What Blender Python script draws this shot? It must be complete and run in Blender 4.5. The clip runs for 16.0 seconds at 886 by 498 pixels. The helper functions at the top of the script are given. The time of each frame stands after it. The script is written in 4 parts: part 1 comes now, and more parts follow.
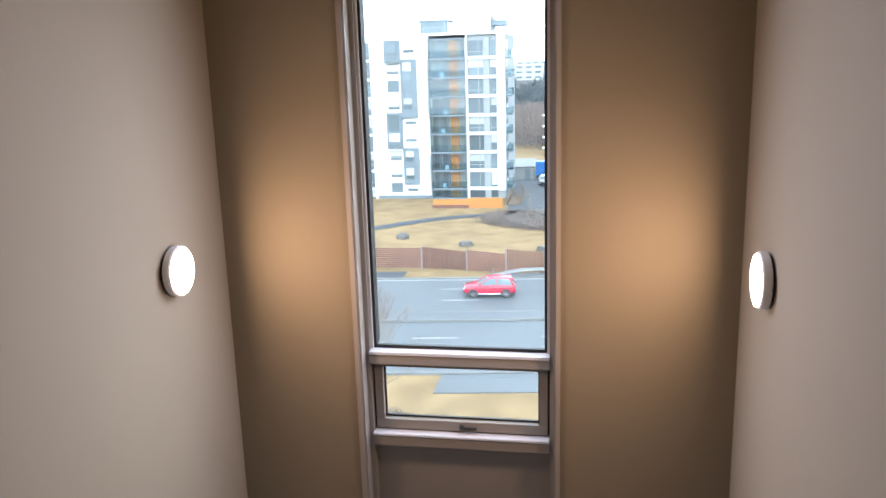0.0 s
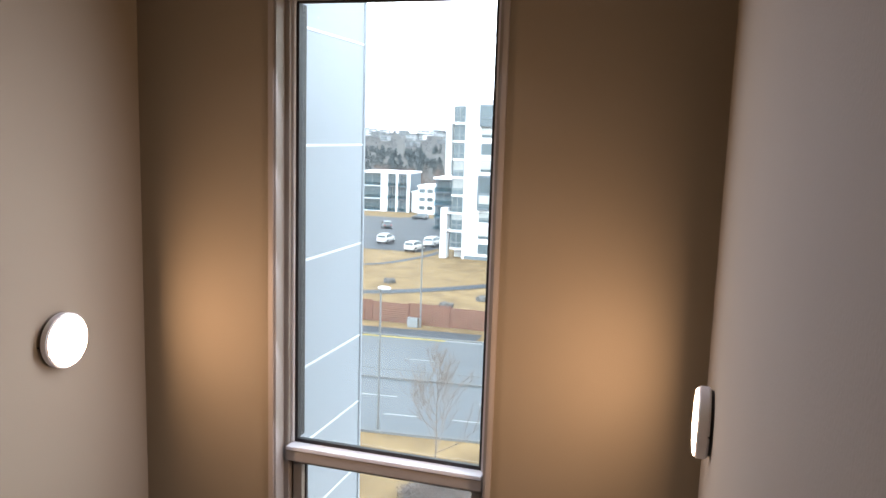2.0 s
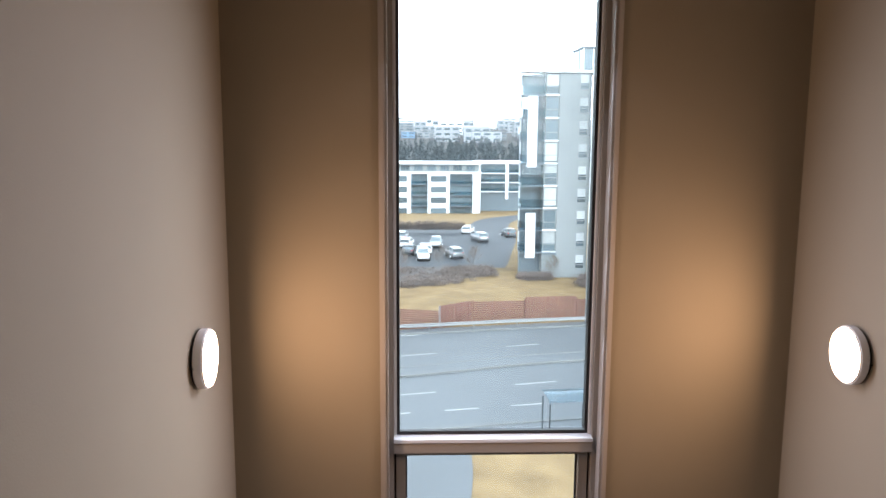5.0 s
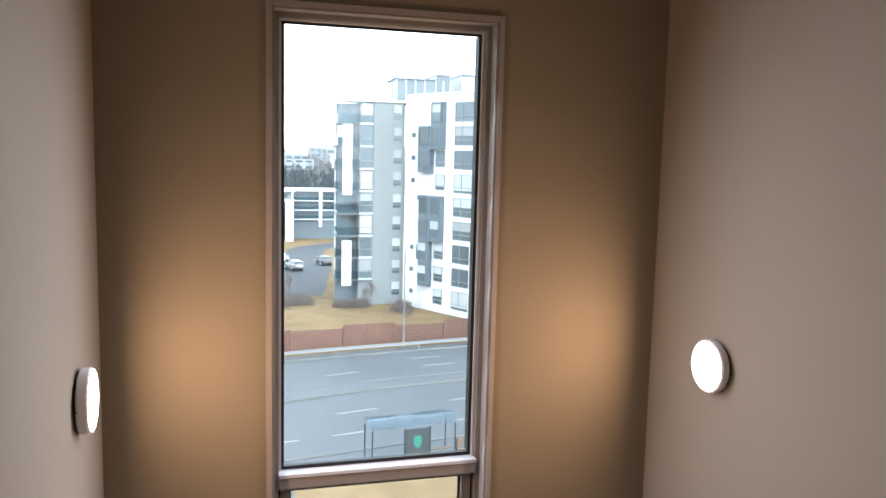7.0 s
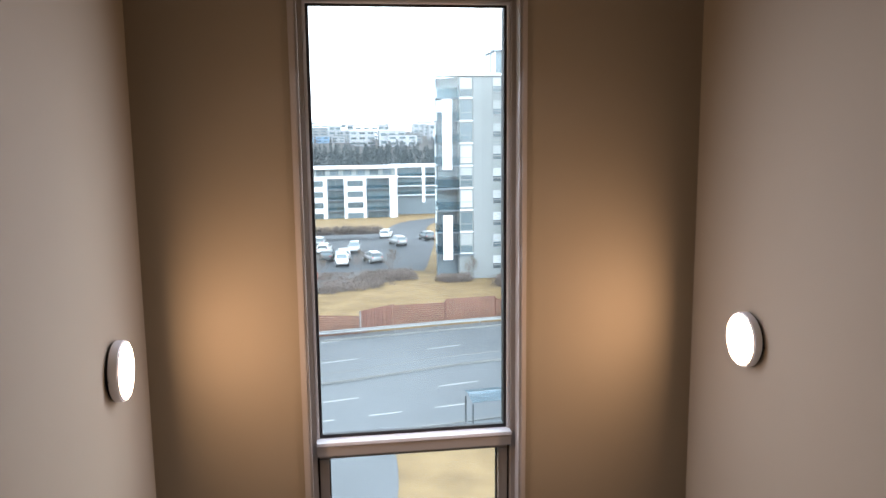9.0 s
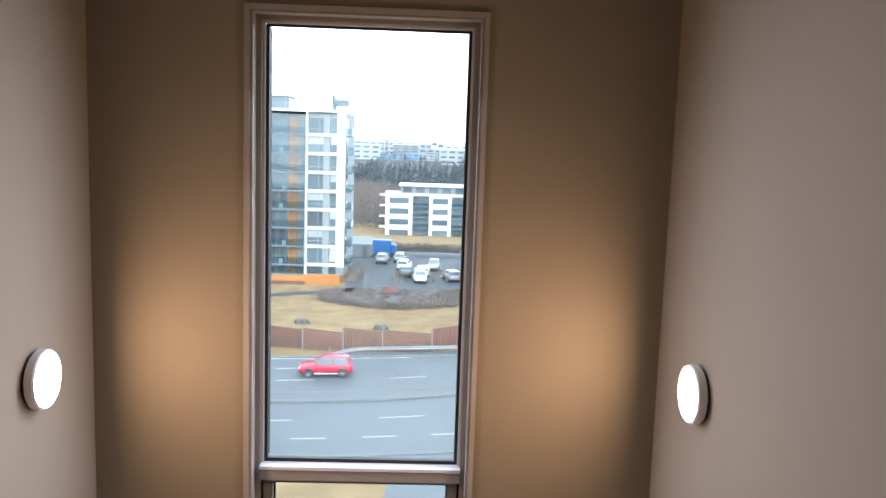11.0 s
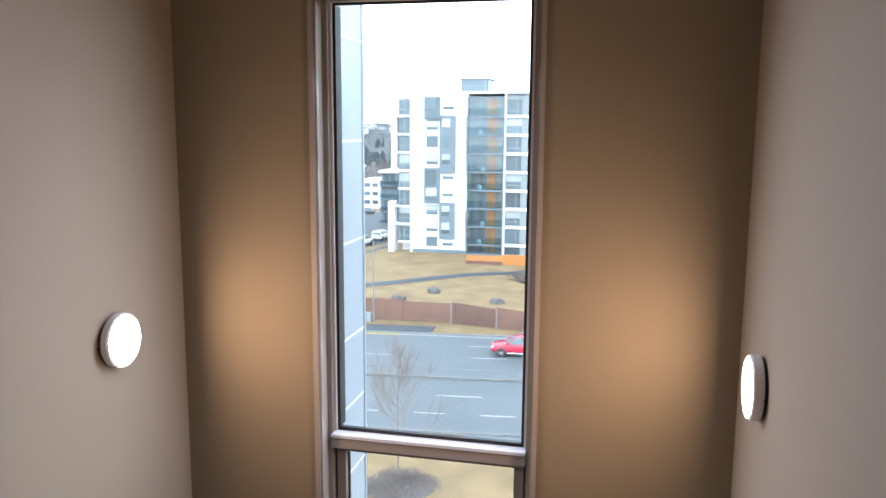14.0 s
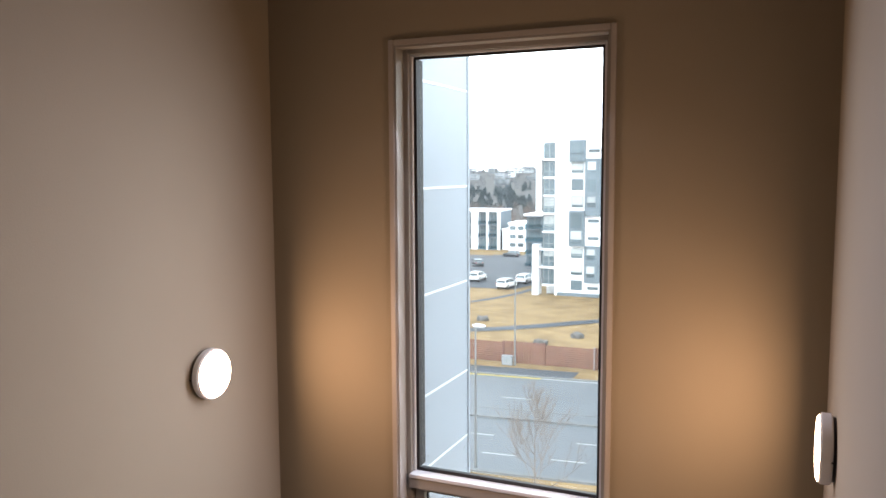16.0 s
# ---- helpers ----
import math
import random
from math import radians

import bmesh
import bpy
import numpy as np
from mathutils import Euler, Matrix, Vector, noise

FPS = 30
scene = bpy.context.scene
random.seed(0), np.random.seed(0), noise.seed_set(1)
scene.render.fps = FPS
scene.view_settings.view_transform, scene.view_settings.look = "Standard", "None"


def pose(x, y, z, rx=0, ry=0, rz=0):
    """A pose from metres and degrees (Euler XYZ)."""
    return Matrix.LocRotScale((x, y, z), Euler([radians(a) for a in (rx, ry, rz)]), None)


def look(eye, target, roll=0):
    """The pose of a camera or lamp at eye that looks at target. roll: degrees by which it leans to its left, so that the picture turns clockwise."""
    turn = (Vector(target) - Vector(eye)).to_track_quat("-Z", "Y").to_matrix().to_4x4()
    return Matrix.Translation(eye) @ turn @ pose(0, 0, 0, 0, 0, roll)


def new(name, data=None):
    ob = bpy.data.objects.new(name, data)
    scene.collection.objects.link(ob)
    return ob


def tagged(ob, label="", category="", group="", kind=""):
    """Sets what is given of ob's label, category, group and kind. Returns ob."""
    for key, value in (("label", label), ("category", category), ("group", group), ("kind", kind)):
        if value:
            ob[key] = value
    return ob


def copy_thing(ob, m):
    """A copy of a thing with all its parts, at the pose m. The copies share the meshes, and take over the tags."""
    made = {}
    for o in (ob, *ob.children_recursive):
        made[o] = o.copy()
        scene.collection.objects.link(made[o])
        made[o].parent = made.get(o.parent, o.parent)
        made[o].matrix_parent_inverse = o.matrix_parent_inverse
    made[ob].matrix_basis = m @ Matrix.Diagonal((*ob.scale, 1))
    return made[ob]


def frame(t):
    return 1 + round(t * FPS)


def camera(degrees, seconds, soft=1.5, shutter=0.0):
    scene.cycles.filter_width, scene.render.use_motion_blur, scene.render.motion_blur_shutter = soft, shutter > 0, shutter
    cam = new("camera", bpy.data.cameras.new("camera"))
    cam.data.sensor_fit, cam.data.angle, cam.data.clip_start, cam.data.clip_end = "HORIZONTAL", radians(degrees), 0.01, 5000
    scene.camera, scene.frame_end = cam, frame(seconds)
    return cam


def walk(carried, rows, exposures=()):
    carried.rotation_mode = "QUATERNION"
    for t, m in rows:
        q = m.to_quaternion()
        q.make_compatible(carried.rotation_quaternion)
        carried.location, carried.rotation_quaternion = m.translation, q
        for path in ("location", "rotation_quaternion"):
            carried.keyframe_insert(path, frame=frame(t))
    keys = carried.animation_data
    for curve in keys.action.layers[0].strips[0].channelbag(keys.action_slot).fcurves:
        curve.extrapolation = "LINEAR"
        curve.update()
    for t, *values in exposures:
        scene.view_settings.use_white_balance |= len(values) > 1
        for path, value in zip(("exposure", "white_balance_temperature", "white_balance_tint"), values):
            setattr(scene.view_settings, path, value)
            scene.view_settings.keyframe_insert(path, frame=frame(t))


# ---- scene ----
cam = camera(58.7, 16.0)
PATH = [
    (0, (0.763, -4.543, 1.725), (0.415, -2.624, 1.283), -1.7),
    (0.4, (1.02, -4.398, 1.729), (0.576, -2.484, 1.353), -1.8),
    (0.5, (1.084, -4.347, 1.73), (0.612, -2.438, 1.367), -1.8),
    (0.8, (1.245, -4.202, 1.745), (0.729, -2.301, 1.401), -1.2),
    (1, (1.284, -4.084, 1.74), (0.789, -2.174, 1.411), -0.2),
    (1.5, (1.385, -3.865, 1.766), (0.89, -1.952, 1.459), 1.0),
    (2, (1.486, -3.777, 1.773), (0.912, -1.883, 1.483), 1.8),
    (2.5, (1.366, -3.842, 1.764), (0.84, -1.928, 1.52), 2.5),
    (3, (1.001, -4.077, 1.782), (0.577, -2.132, 1.595), 1.5),
    (3.2, (0.818, -4.14, 1.751), (0.311, -2.217, 1.541), -0.0),
    (5.3, (-0.589, -4.224, 1.759), (-0.422, -2.255, 1.452), 0.4),
    (5.5, (-0.658, -4.215, 1.769), (-0.448, -2.248, 1.477), 0.5),
    (6, (-0.77, -4.214, 1.769), (-0.46, -2.253, 1.522), 1.7),
    (6.3, (-0.769, -4.19, 1.757), (-0.405, -2.235, 1.541), 1.7),
    (6.5, (-0.792, -4.194, 1.768), (-0.381, -2.249, 1.553), 1.8),
    (7, (-0.871, -4.192, 1.752), (-0.329, -2.281, 1.522), 1.4),
    (7.5, (-0.894, -4.174, 1.745), (-0.313, -2.277, 1.496), 1.9),
    (8, (-0.903, -4.186, 1.741), (-0.357, -2.281, 1.471), 1.8),
    (8.5, (-0.83, -4.182, 1.735), (-0.38, -2.256, 1.438), 1.1),
    (9, (-0.457, -4.313, 1.763), (-0.176, -2.355, 1.465), -0.6),
    (9.2, (-0.304, -4.346, 1.775), (-0.052, -2.384, 1.481), -0.7),
    (11.3, (0.303, -4.247, 1.804), (0.346, -2.261, 1.568), 1.9),
    (11.5, (0.311, -4.247, 1.801), (0.339, -2.26, 1.572), 1.7),
    (12, (0.321, -4.253, 1.801), (0.302, -2.267, 1.565), 1.0),
    (12.5, (0.345, -4.219, 1.79), (0.259, -2.239, 1.526), 0.4),
    (13, (0.419, -4.167, 1.778), (0.257, -2.197, 1.474), -0.2),
    (13.5, (0.759, -4.171, 1.789), (0.44, -2.22, 1.485), -0.1),
    (14, (1.042, -4.098, 1.778), (0.603, -2.171, 1.472), 0.4),
    (14.5, (1.199, -3.978, 1.788), (0.704, -2.062, 1.504), 0.6),
    (15, (1.359, -4.009, 1.812), (0.738, -2.12, 1.599), -0.2),
    (15.5, (1.43, -4.04, 1.804), (0.689, -2.192, 1.61), -0.3),
    (16, (1.445, -4.045, 1.797), (0.65, -2.221, 1.599), -0.3),
]


# ---------- camera ----------
walk(cam, [(t, look(eye, target, roll)) for t, eye, target, roll in PATH],
     exposures=((0, 1.2, 5800, 7), (0.5, 0.97, 5500, 7), (1.5, 0.97, 5900, 8), (3.0, 0.97, 6350, 10), (5.5, 0.97, 6000, 8), (9.0, 1.0, 6000, 8), (12.5, 1.0, 5650, 6), (14.5, 1.0, 5780, 8), (16, 0.97, 6300, 10)))

# ---------- world and light ----------
world = bpy.data.worlds.new("overcast")
scene.world = world
world.use_nodes = True
wn, wl = world.node_tree.nodes, world.node_tree.links
sky = wn.new("ShaderNodeTexSky")
sky.sky_type = "NISHITA"
sky.sun_disc = False
sky.sun_elevation, sky.sun_rotation = radians(28), radians(150)
sky.dust_density, sky.air_density = 4.0, 1.0
soft = wn.new("ShaderNodeHueSaturation")
soft.inputs["Saturation"].default_value = 0.22
wl.new(sky.outputs[0], soft.inputs["Color"])
cloud = wn.new("ShaderNodeMix")
cloud.data_type, cloud.blend_type = "RGBA", "ADD"
cloud.inputs["Factor"].default_value = 1.0
cloud.inputs["B"].default_value = (14.5, 15.0, 15.5, 1)
wl.new(soft.outputs[0], cloud.inputs["A"])
wl.new(cloud.outputs["Result"], wn["Background"].inputs[0])
wn["Background"].inputs[1].default_value = 0.15
sun_data = bpy.data.lights.new("sun", "SUN")
sun_data.energy, sun_data.angle, sun_data.color = 0.8, radians(20), (1.0, 0.97, 0.93)
sun = new("sun", sun_data)
sun.matrix_world = look((0, 0, 0), (0.42, 0.72, -0.47))
# the sky's light that falls in through the tall pane, downwards into the room
day_data = bpy.data.lights.new("window_daylight", "AREA")
day_data.shape, day_data.size, day_data.size_y = "RECTANGLE", 1.10, 0.46
day_data.energy, day_data.color = 7.7, (0.85, 0.83, 1.0)
for k in range(5):
    new("window_daylight", day_data).matrix_world = look((0, -0.05, 0.27 + 0.48 * k), (0, -1.05, 0.27 + 0.48 * k - 0.42))
# the beam of the two wall lamps
LAMP, BEAM, LAMP_COLOUR = 9.0, 9.3, (1.0, 0.59, 0.355)

# ---------- materials ----------
def material(name, color, rough=0.6, metal=0.0, var=0.12, scale=3.0, fine=60.0, bump=0.0, color2=None, rand=0.0, spec=0.5, coord="Object"):
    """A surface with large stains and fine grain, an optional second colour and a little relief."""
    m = bpy.data.materials.new(name)
    m.use_nodes = True
    n, l = m.node_tree.nodes, m.node_tree.links
    b = n["Principled BSDF"]
    b.inputs["Roughness"].default_value, b.inputs["Metallic"].default_value = rough, metal
    b.inputs["Specular IOR Level"].default_value = spec
    tc = n.new("ShaderNodeTexCoord")
    big, small = n.new("ShaderNodeTexNoise"), n.new("ShaderNodeTexNoise")
    big.inputs["Scale"].default_value, small.inputs["Scale"].default_value = scale, fine
    big.inputs["Detail"].default_value = small.inputs["Detail"].default_value = 4
    for t in (big, small):
        l.new(tc.outputs[coord], t.inputs["Vector"])
    mix = n.new("ShaderNodeMix")
    mix.data_type = "RGBA"
    c2 = color2 or [c * (1 - 2 * var) for c in color]
    mix.inputs["A"].default_value, mix.inputs["B"].default_value = (*color, 1), (*c2, 1)
    add = n.new("ShaderNodeMath")
    add.operation = "MULTIPLY_ADD"
    add.inputs[1].default_value = 0.35
    l.new(small.outputs[0], add.inputs[0])
    sc = n.new("ShaderNodeMapRange")
    sc.inputs["From Min"].default_value, sc.inputs["From Max"].default_value = 0.35, 0.7
    sc.inputs["To Max"].default_value = 0.75
    l.new(big.outputs[0], sc.inputs["Value"])
    l.new(sc.outputs[0], add.inputs[2])
    l.new(add.outputs[0], mix.inputs["Factor"])
    out = mix.outputs["Result"]
    if rand:
        info, hsv, mr = n.new("ShaderNodeObjectInfo"), n.new("ShaderNodeHueSaturation"), n.new("ShaderNodeMapRange")
        mr.inputs["To Min"].default_value, mr.inputs["To Max"].default_value = 1 - rand, 1 + rand
        l.new(info.outputs["Random"], mr.inputs["Value"])
        l.new(mr.outputs[0], hsv.inputs["Value"])
        l.new(out, hsv.inputs["Color"])
        out = hsv.outputs[0]
    l.new(out, b.inputs["Base Color"])
    if bump:
        bp = n.new("ShaderNodeBump")
        bp.inputs["Strength"].default_value, bp.inputs["Distance"].default_value = bump, 0.01
        l.new(small.outputs[0], bp.inputs["Height"])
        l.new(bp.outputs[0], b.inputs["Normal"])
    return m


def emitter(name, color, strength):
    m = bpy.data.materials.new(name)
    m.use_nodes = True
    b = m.node_tree.nodes["Principled BSDF"]
    b.inputs["Base Color"].default_value = (0.9, 0.9, 0.88, 1)
    b.inputs["Emission Color"].default_value, b.inputs["Emission Strength"].default_value = (*color, 1), strength
    return m


def pane_glass(name, tint, veil=0.0, rough=0.0):
    """A thin clear pane with a pale blue veil mixed in: see-through, mirrored more at a slant."""
    m = bpy.data.materials.new(name)
    m.use_nodes = True
    n, l = m.node_tree.nodes, m.node_tree.links
    n.remove(n["Principled BSDF"])
    tr, gl, fr, mx = n.new("ShaderNodeBsdfTransparent"), n.new("ShaderNodeBsdfGlossy"), n.new("ShaderNodeLayerWeight"), n.new("ShaderNodeMixShader")
    tr.inputs[0].default_value, gl.inputs["Roughness"].default_value = (*tint, 1), rough
    fr.inputs["Blend"].default_value = 0.5
    steep, sheen = n.new("ShaderNodeMath"), n.new("ShaderNodeMath")
    steep.operation, sheen.operation = "POWER", "MULTIPLY_ADD"
    steep.inputs[1].default_value, sheen.inputs[1].default_value, sheen.inputs[2].default_value = 5.0, 0.9, 0.045
    l.new(fr.outputs["Facing"], steep.inputs[0])
    l.new(steep.outputs[0], sheen.inputs[0])
    l.new(sheen.outputs[0], mx.inputs[0])
    # bluish translucent share that lifts the darks seen through the pane
    tl, veiled = n.new("ShaderNodeBsdfTranslucent"), n.new("ShaderNodeMixShader")
    tl.inputs[0].default_value, veiled.inputs[0].default_value = (0.80, 0.90, 1.0, 1), veil
    l.new(tr.outputs[0], veiled.inputs[1])
    l.new(tl.outputs[0], veiled.inputs[2])
    l.new(veiled.outputs[0], mx.inputs[1])
    l.new(gl.outputs[0], mx.inputs[2])
    l.new(mx.outputs[0], n["Material Output"].inputs[0])
    return m


PAINT = material("wall_paint", (0.295, 0.250, 0.181), 0.8, var=0.025, scale=1.2, fine=140, bump=0.08, spec=0.2)
PAINT_TRIM = material("casing_paint", (0.36, 0.325, 0.285), 0.5, var=0.02)
FLOOR = material("floor_tile", (0.22, 0.21, 0.2), 0.4, var=0.06)
ALU = material("powder_coated_aluminium", (0.27, 0.248, 0.222), 0.5, metal=0.0, var=0.03, fine=300)
ALU_LIGHT = material("light_aluminium_bead", (0.55, 0.56, 0.57), 0.45, metal=0.0, var=0.02)
GASKET = material("black_rubber_gasket", (0.012, 0.012, 0.014), 0.6, var=0.1)
# the 0.012 share imitates glare and haze over the outdoor view
GLASS = pane_glass("window_glass", (0.93, 0.965, 0.97), 0.012)
STEEL = material("brushed_steel", (0.6, 0.6, 0.6), 0.25, metal=1.0, var=0.03)
LAMP_BODY = material("lamp_white_enamel", (0.8, 0.77, 0.75), 0.45, var=0.02)
LAMP_GLOW = emitter("lamp_diffuser", (1.0, 0.655, 0.43), LAMP)
CLAD = material("grey_cladding_panel", (0.282, 0.313, 0.354), 0.35, var=0.03, scale=0.8, fine=40, spec=0.15)
CLAD_JOINT = material("white_cladding_joint", (0.60, 0.62, 0.64), 0.4, var=0.02)
GRASS = material("dry_winter_grass", (0.19, 0.132, 0.066), 0.95, color2=(0.10, 0.068, 0.033), scale=0.45, fine=5.0, bump=0.3, spec=0.15)
ASPHALT = material("worn_asphalt", (0.0766, 0.0837, 0.0918), 0.55, var=0.12, scale=0.15, fine=12, bump=0.08, spec=0.15)
ASPHALT_DARK = material("dark_asphalt", (0.0429, 0.0479, 0.055), 0.7, var=0.12, scale=0.2, fine=12, bump=0.08, spec=0.15)
KERB = material("kerb_concrete", (0.118, 0.121, 0.121), 0.85, var=0.12, scale=0.8, fine=20, spec=0.15)
MARK = material("road_paint_white", (0.26, 0.26, 0.26), 0.6, var=0.12, scale=2, fine=20, spec=0.15)
MARK_YELLOW = material("road_paint_yellow", (0.30, 0.23, 0.05), 0.6, var=0.12, scale=2, fine=20, spec=0.15)
WHITE = material("white_render", (0.52, 0.54, 0.56), 0.8, var=0.03, scale=0.3, fine=8)
GREYWALL = material("pale_grey_cladding", (0.18, 0.195, 0.2), 0.6, var=0.04, scale=0.3, fine=8, spec=0.15)
DARKWALL = material("slate_cladding", (0.085, 0.11, 0.13), 0.5, var=0.08, scale=0.3, fine=8)
PANE_DARK = material("dark_window_pane", (0.075, 0.1, 0.115), 0.15, var=0.1, scale=0.3, fine=2, rand=0.35)
BLIND = material("pale_window_blind", (0.31, 0.33, 0.335), 0.25, var=0.05, scale=0.5, fine=3, rand=0.25, spec=0.15)
FENCE = material("red_brown_fence_boards", (0.115, 0.058, 0.045), 0.8, var=0.16, scale=0.8, fine=15, rand=0.2, spec=0.15)
ORANGE = material("orange_boards", (0.34, 0.135, 0.035), 0.7, var=0.08, scale=0.8, fine=10, spec=0.15)

SCRUB = material("hillside_scrub", (0.082, 0.079, 0.075), 0.95, color2=(0.06, 0.06, 0.06), scale=0.02, fine=0.4, spec=0.1)
# distance haze is painted into the next two wood colours, paler and bluer
CONIFER = material("hazed_conifer_needles", (0.06, 0.075, 0.082), 0.9, var=0.2, scale=0.05, fine=1, spec=0.15)
FARTREE = material("hazed_bare_wood", (0.11, 0.115, 0.122), 0.9, var=0.2, scale=0.05, fine=1, spec=0.15)
TWIG = material("leafless_twigs", (0.15, 0.122, 0.108), 0.9, var=0.2, scale=0.5, fine=4, spec=0.15)
BARK = material("grey_bark", (0.163, 0.133, 0.112), 0.9, var=0.2, scale=3, fine=30, spec=0.15)
MULCH = material("dark_mulch", (0.105, 0.095, 0.092), 0.95, var=0.2, scale=1.5, fine=15, bump=0.5, spec=0.15)
ROCK = material("dark_rock", (0.102, 0.097, 0.0918), 0.9, var=0.2, scale=2, fine=15, bump=0.4, spec=0.15)
ROOF = material("grey_roof", (0.163, 0.173, 0.184), 0.8, var=0.1, rand=0.5, spec=0.15)
FARHOUSE = material("far_house_render", (0.225, 0.235, 0.248), 0.8, var=0.05, rand=0.35, spec=0.15)
FARBLUE = material("blue_hall_cladding", (0.13, 0.20, 0.29), 0.7, var=0.05, spec=0.15)
GALV = material("galvanised_steel", (0.17, 0.175, 0.18), 0.45, metal=0.6, var=0.06, scale=4)
POST = material("grey_fence_post", (0.17, 0.15, 0.143), 0.8, var=0.1, spec=0.15)
CABINET = material("pale_grey_cabinet", (0.17, 0.18, 0.185), 0.5, var=0.04, spec=0.15)

BOARD = material("charcoal_board", (0.03, 0.036, 0.04), 0.3, var=0.06)
STEEL_DARK = material("dark_steel", (0.03, 0.036, 0.042), 0.5, var=0.1, spec=0.2)
TEAL = material("teal_print", (0.025, 0.135, 0.105), 0.4, var=0.04, spec=0.15)
WOODB = material("brown_timber", (0.133, 0.097, 0.0714), 0.8, var=0.15, scale=2, fine=25, spec=0.15)
REDWOOD = material("red_timber", (0.204, 0.0612, 0.0458), 0.8, var=0.12, scale=2, fine=25, spec=0.15)
BLUE = material("blue_truck_paint", (0.02, 0.10, 0.30), 0.4, var=0.04, spec=0.15)
CAR_SILVER = material("silver_car_paint", (0.306, 0.316, 0.327), 0.25, metal=0.5, var=0.03)
CAR_WHITE = material("white_car_paint", (0.50, 0.50, 0.50), 0.25, var=0.03)
CAR_DARK = material("dark_car_paint", (0.05, 0.055, 0.06), 0.25, var=0.03)
CAR_RED = material("red_car_paint", (0.30, 0.014, 0.034), 0.22, var=0.03)
CLEARLIGHT = material("clear_light_glass", (0.6, 0.6, 0.6), 0.1, var=0.02)
REDLIGHT = material("red_light_glass", (0.3, 0.02, 0.02), 0.15, var=0.02)
GLASS_BLUE = pane_glass("blue_balustrade_glass", (0.62, 0.75, 0.80))
SHELTER_ROOF = pane_glass("blue_shelter_roof", (0.50, 0.64, 0.72), 0.12)
GLASS_PALE = pane_glass("pale_balcony_glass", (0.90, 0.94, 0.95))

# ---------- building blocks ----------
def box(bm, x0, x1, y0, y1, z0, z1):
    r = bmesh.ops.create_cube(bm, size=1.0, matrix=Matrix.Translation(((x0 + x1) / 2, (y0 + y1) / 2, (z0 + z1) / 2)) @ Matrix.Diagonal((abs(x1 - x0), abs(y1 - y0), abs(z1 - z0), 1)))
    return r["verts"]


def cyl(bm, p, q, r0, r1=None, seg=12):
    """A round bar from p to q."""
    p, q = Vector(p), Vector(q)
    d = q - p
    m = Matrix.Translation((p + q) / 2) @ d.to_track_quat("Z", "Y").to_matrix().to_4x4()
    return bmesh.ops.create_cone(bm, cap_ends=True, segments=seg, radius1=r0, radius2=r0 if r1 is None else r1, depth=d.length, matrix=m)["verts"]


def mesh_of(name, bm, mat, smooth=False):
    me = bpy.data.meshes.new(name)
    bm.to_mesh(me)
    bm.free()
    me.materials.append(mat)
    if smooth:
        me.polygons.foreach_set("use_smooth", [True] * len(me.polygons))
    return me


def part(name, bm, mat, parent=None, label="", bevel=0.0, smooth=False):
    """Links a bmesh as one mesh object, under a thing or a part."""
    if bevel:
        bmesh.ops.bevel(bm, geom=bm.edges[:], offset=bevel, segments=2, affect="EDGES", clamp_overlap=True)
    ob = new(name, mesh_of(name, bm, mat, smooth))
    ob.parent = parent
    ob.visible_shadow = mat not in (GLASS, GLASS_BLUE, GLASS_PALE)
    return tagged(ob, label)


def block(name, dims, mat, parent=None, label="", bevel=0.0):
    bm = bmesh.new()
    box(bm, *dims)
    return part(name, bm, mat, parent, label, bevel)


def thing(name, label, category, group="", place=(0, 0, 0), turn=0.0):
    ob = new(name)
    ob.empty_display_size = 0.2
    ob.matrix_basis = pose(*place, 0, 0, turn)
    return tagged(ob, label, category, group)


def structure(name, dims, mat, label, category):
    return tagged(block(name, dims, mat), label, category, kind="structure")


# ---------- the stairwell ----------
XL, XR, ZF, ZC, YB = -1.462, 1.655, -1.43, 2.95, -6.2
OX0, OX1, OZ = -0.615, 0.612, 2.50
bm = bmesh.new()
box(bm, XL - 0.2, OX0, 0, 0.32, ZF, ZC)
box(bm, OX1, XR + 0.2, 0, 0.32, ZF, ZC)
box(bm, OX0, OX1, 0, 0.32, OZ, ZC)
tagged(part("wall_north", bm, PAINT), "pale warm grey painted wall with a tall window opening", "wall", kind="structure")
structure("wall_west", (XL - 0.2, XL, YB, 0, ZF, ZC), PAINT, "pale warm grey painted stairwell side wall", "wall")
structure("wall_east", (XR, XR + 0.2, YB, 0, ZF, ZC), PAINT, "pale warm grey painted stairwell side wall", "wall")
structure("wall_south", (XL - 0.2, XR + 0.2, YB - 0.2, YB, ZF, ZC), PAINT, "warm grey painted back wall", "wall")
structure("ceiling", (XL - 0.2, XR + 0.2, YB - 0.2, 0.32, ZC, ZC + 0.2), PAINT, "plain painted stairwell ceiling", "ceiling")
structure("floor", (XL - 0.2, XR + 0.2, YB - 0.2, 0.32, ZF - 0.2, ZF), FLOOR, "grey tiled floor of the lower landing", "floor")

# ---------- the window ----------
window = tagged(new("window_1"), "tall narrow aluminium window over a small vent sash", "window", kind="structure")
window.location = (0, 0.2, 0)


def win(name, x0, x1, y0, y1, z0, z1, mat, label="", bevel=0.003, parent=None):
    shift = 0.235 if y1 > 0.13 else 0.2
    y0, y1 = y0 - shift, y1 - shift
    return block(name, (x0, x1, y0, y1, z0, z1), mat, parent or window, label, bevel)


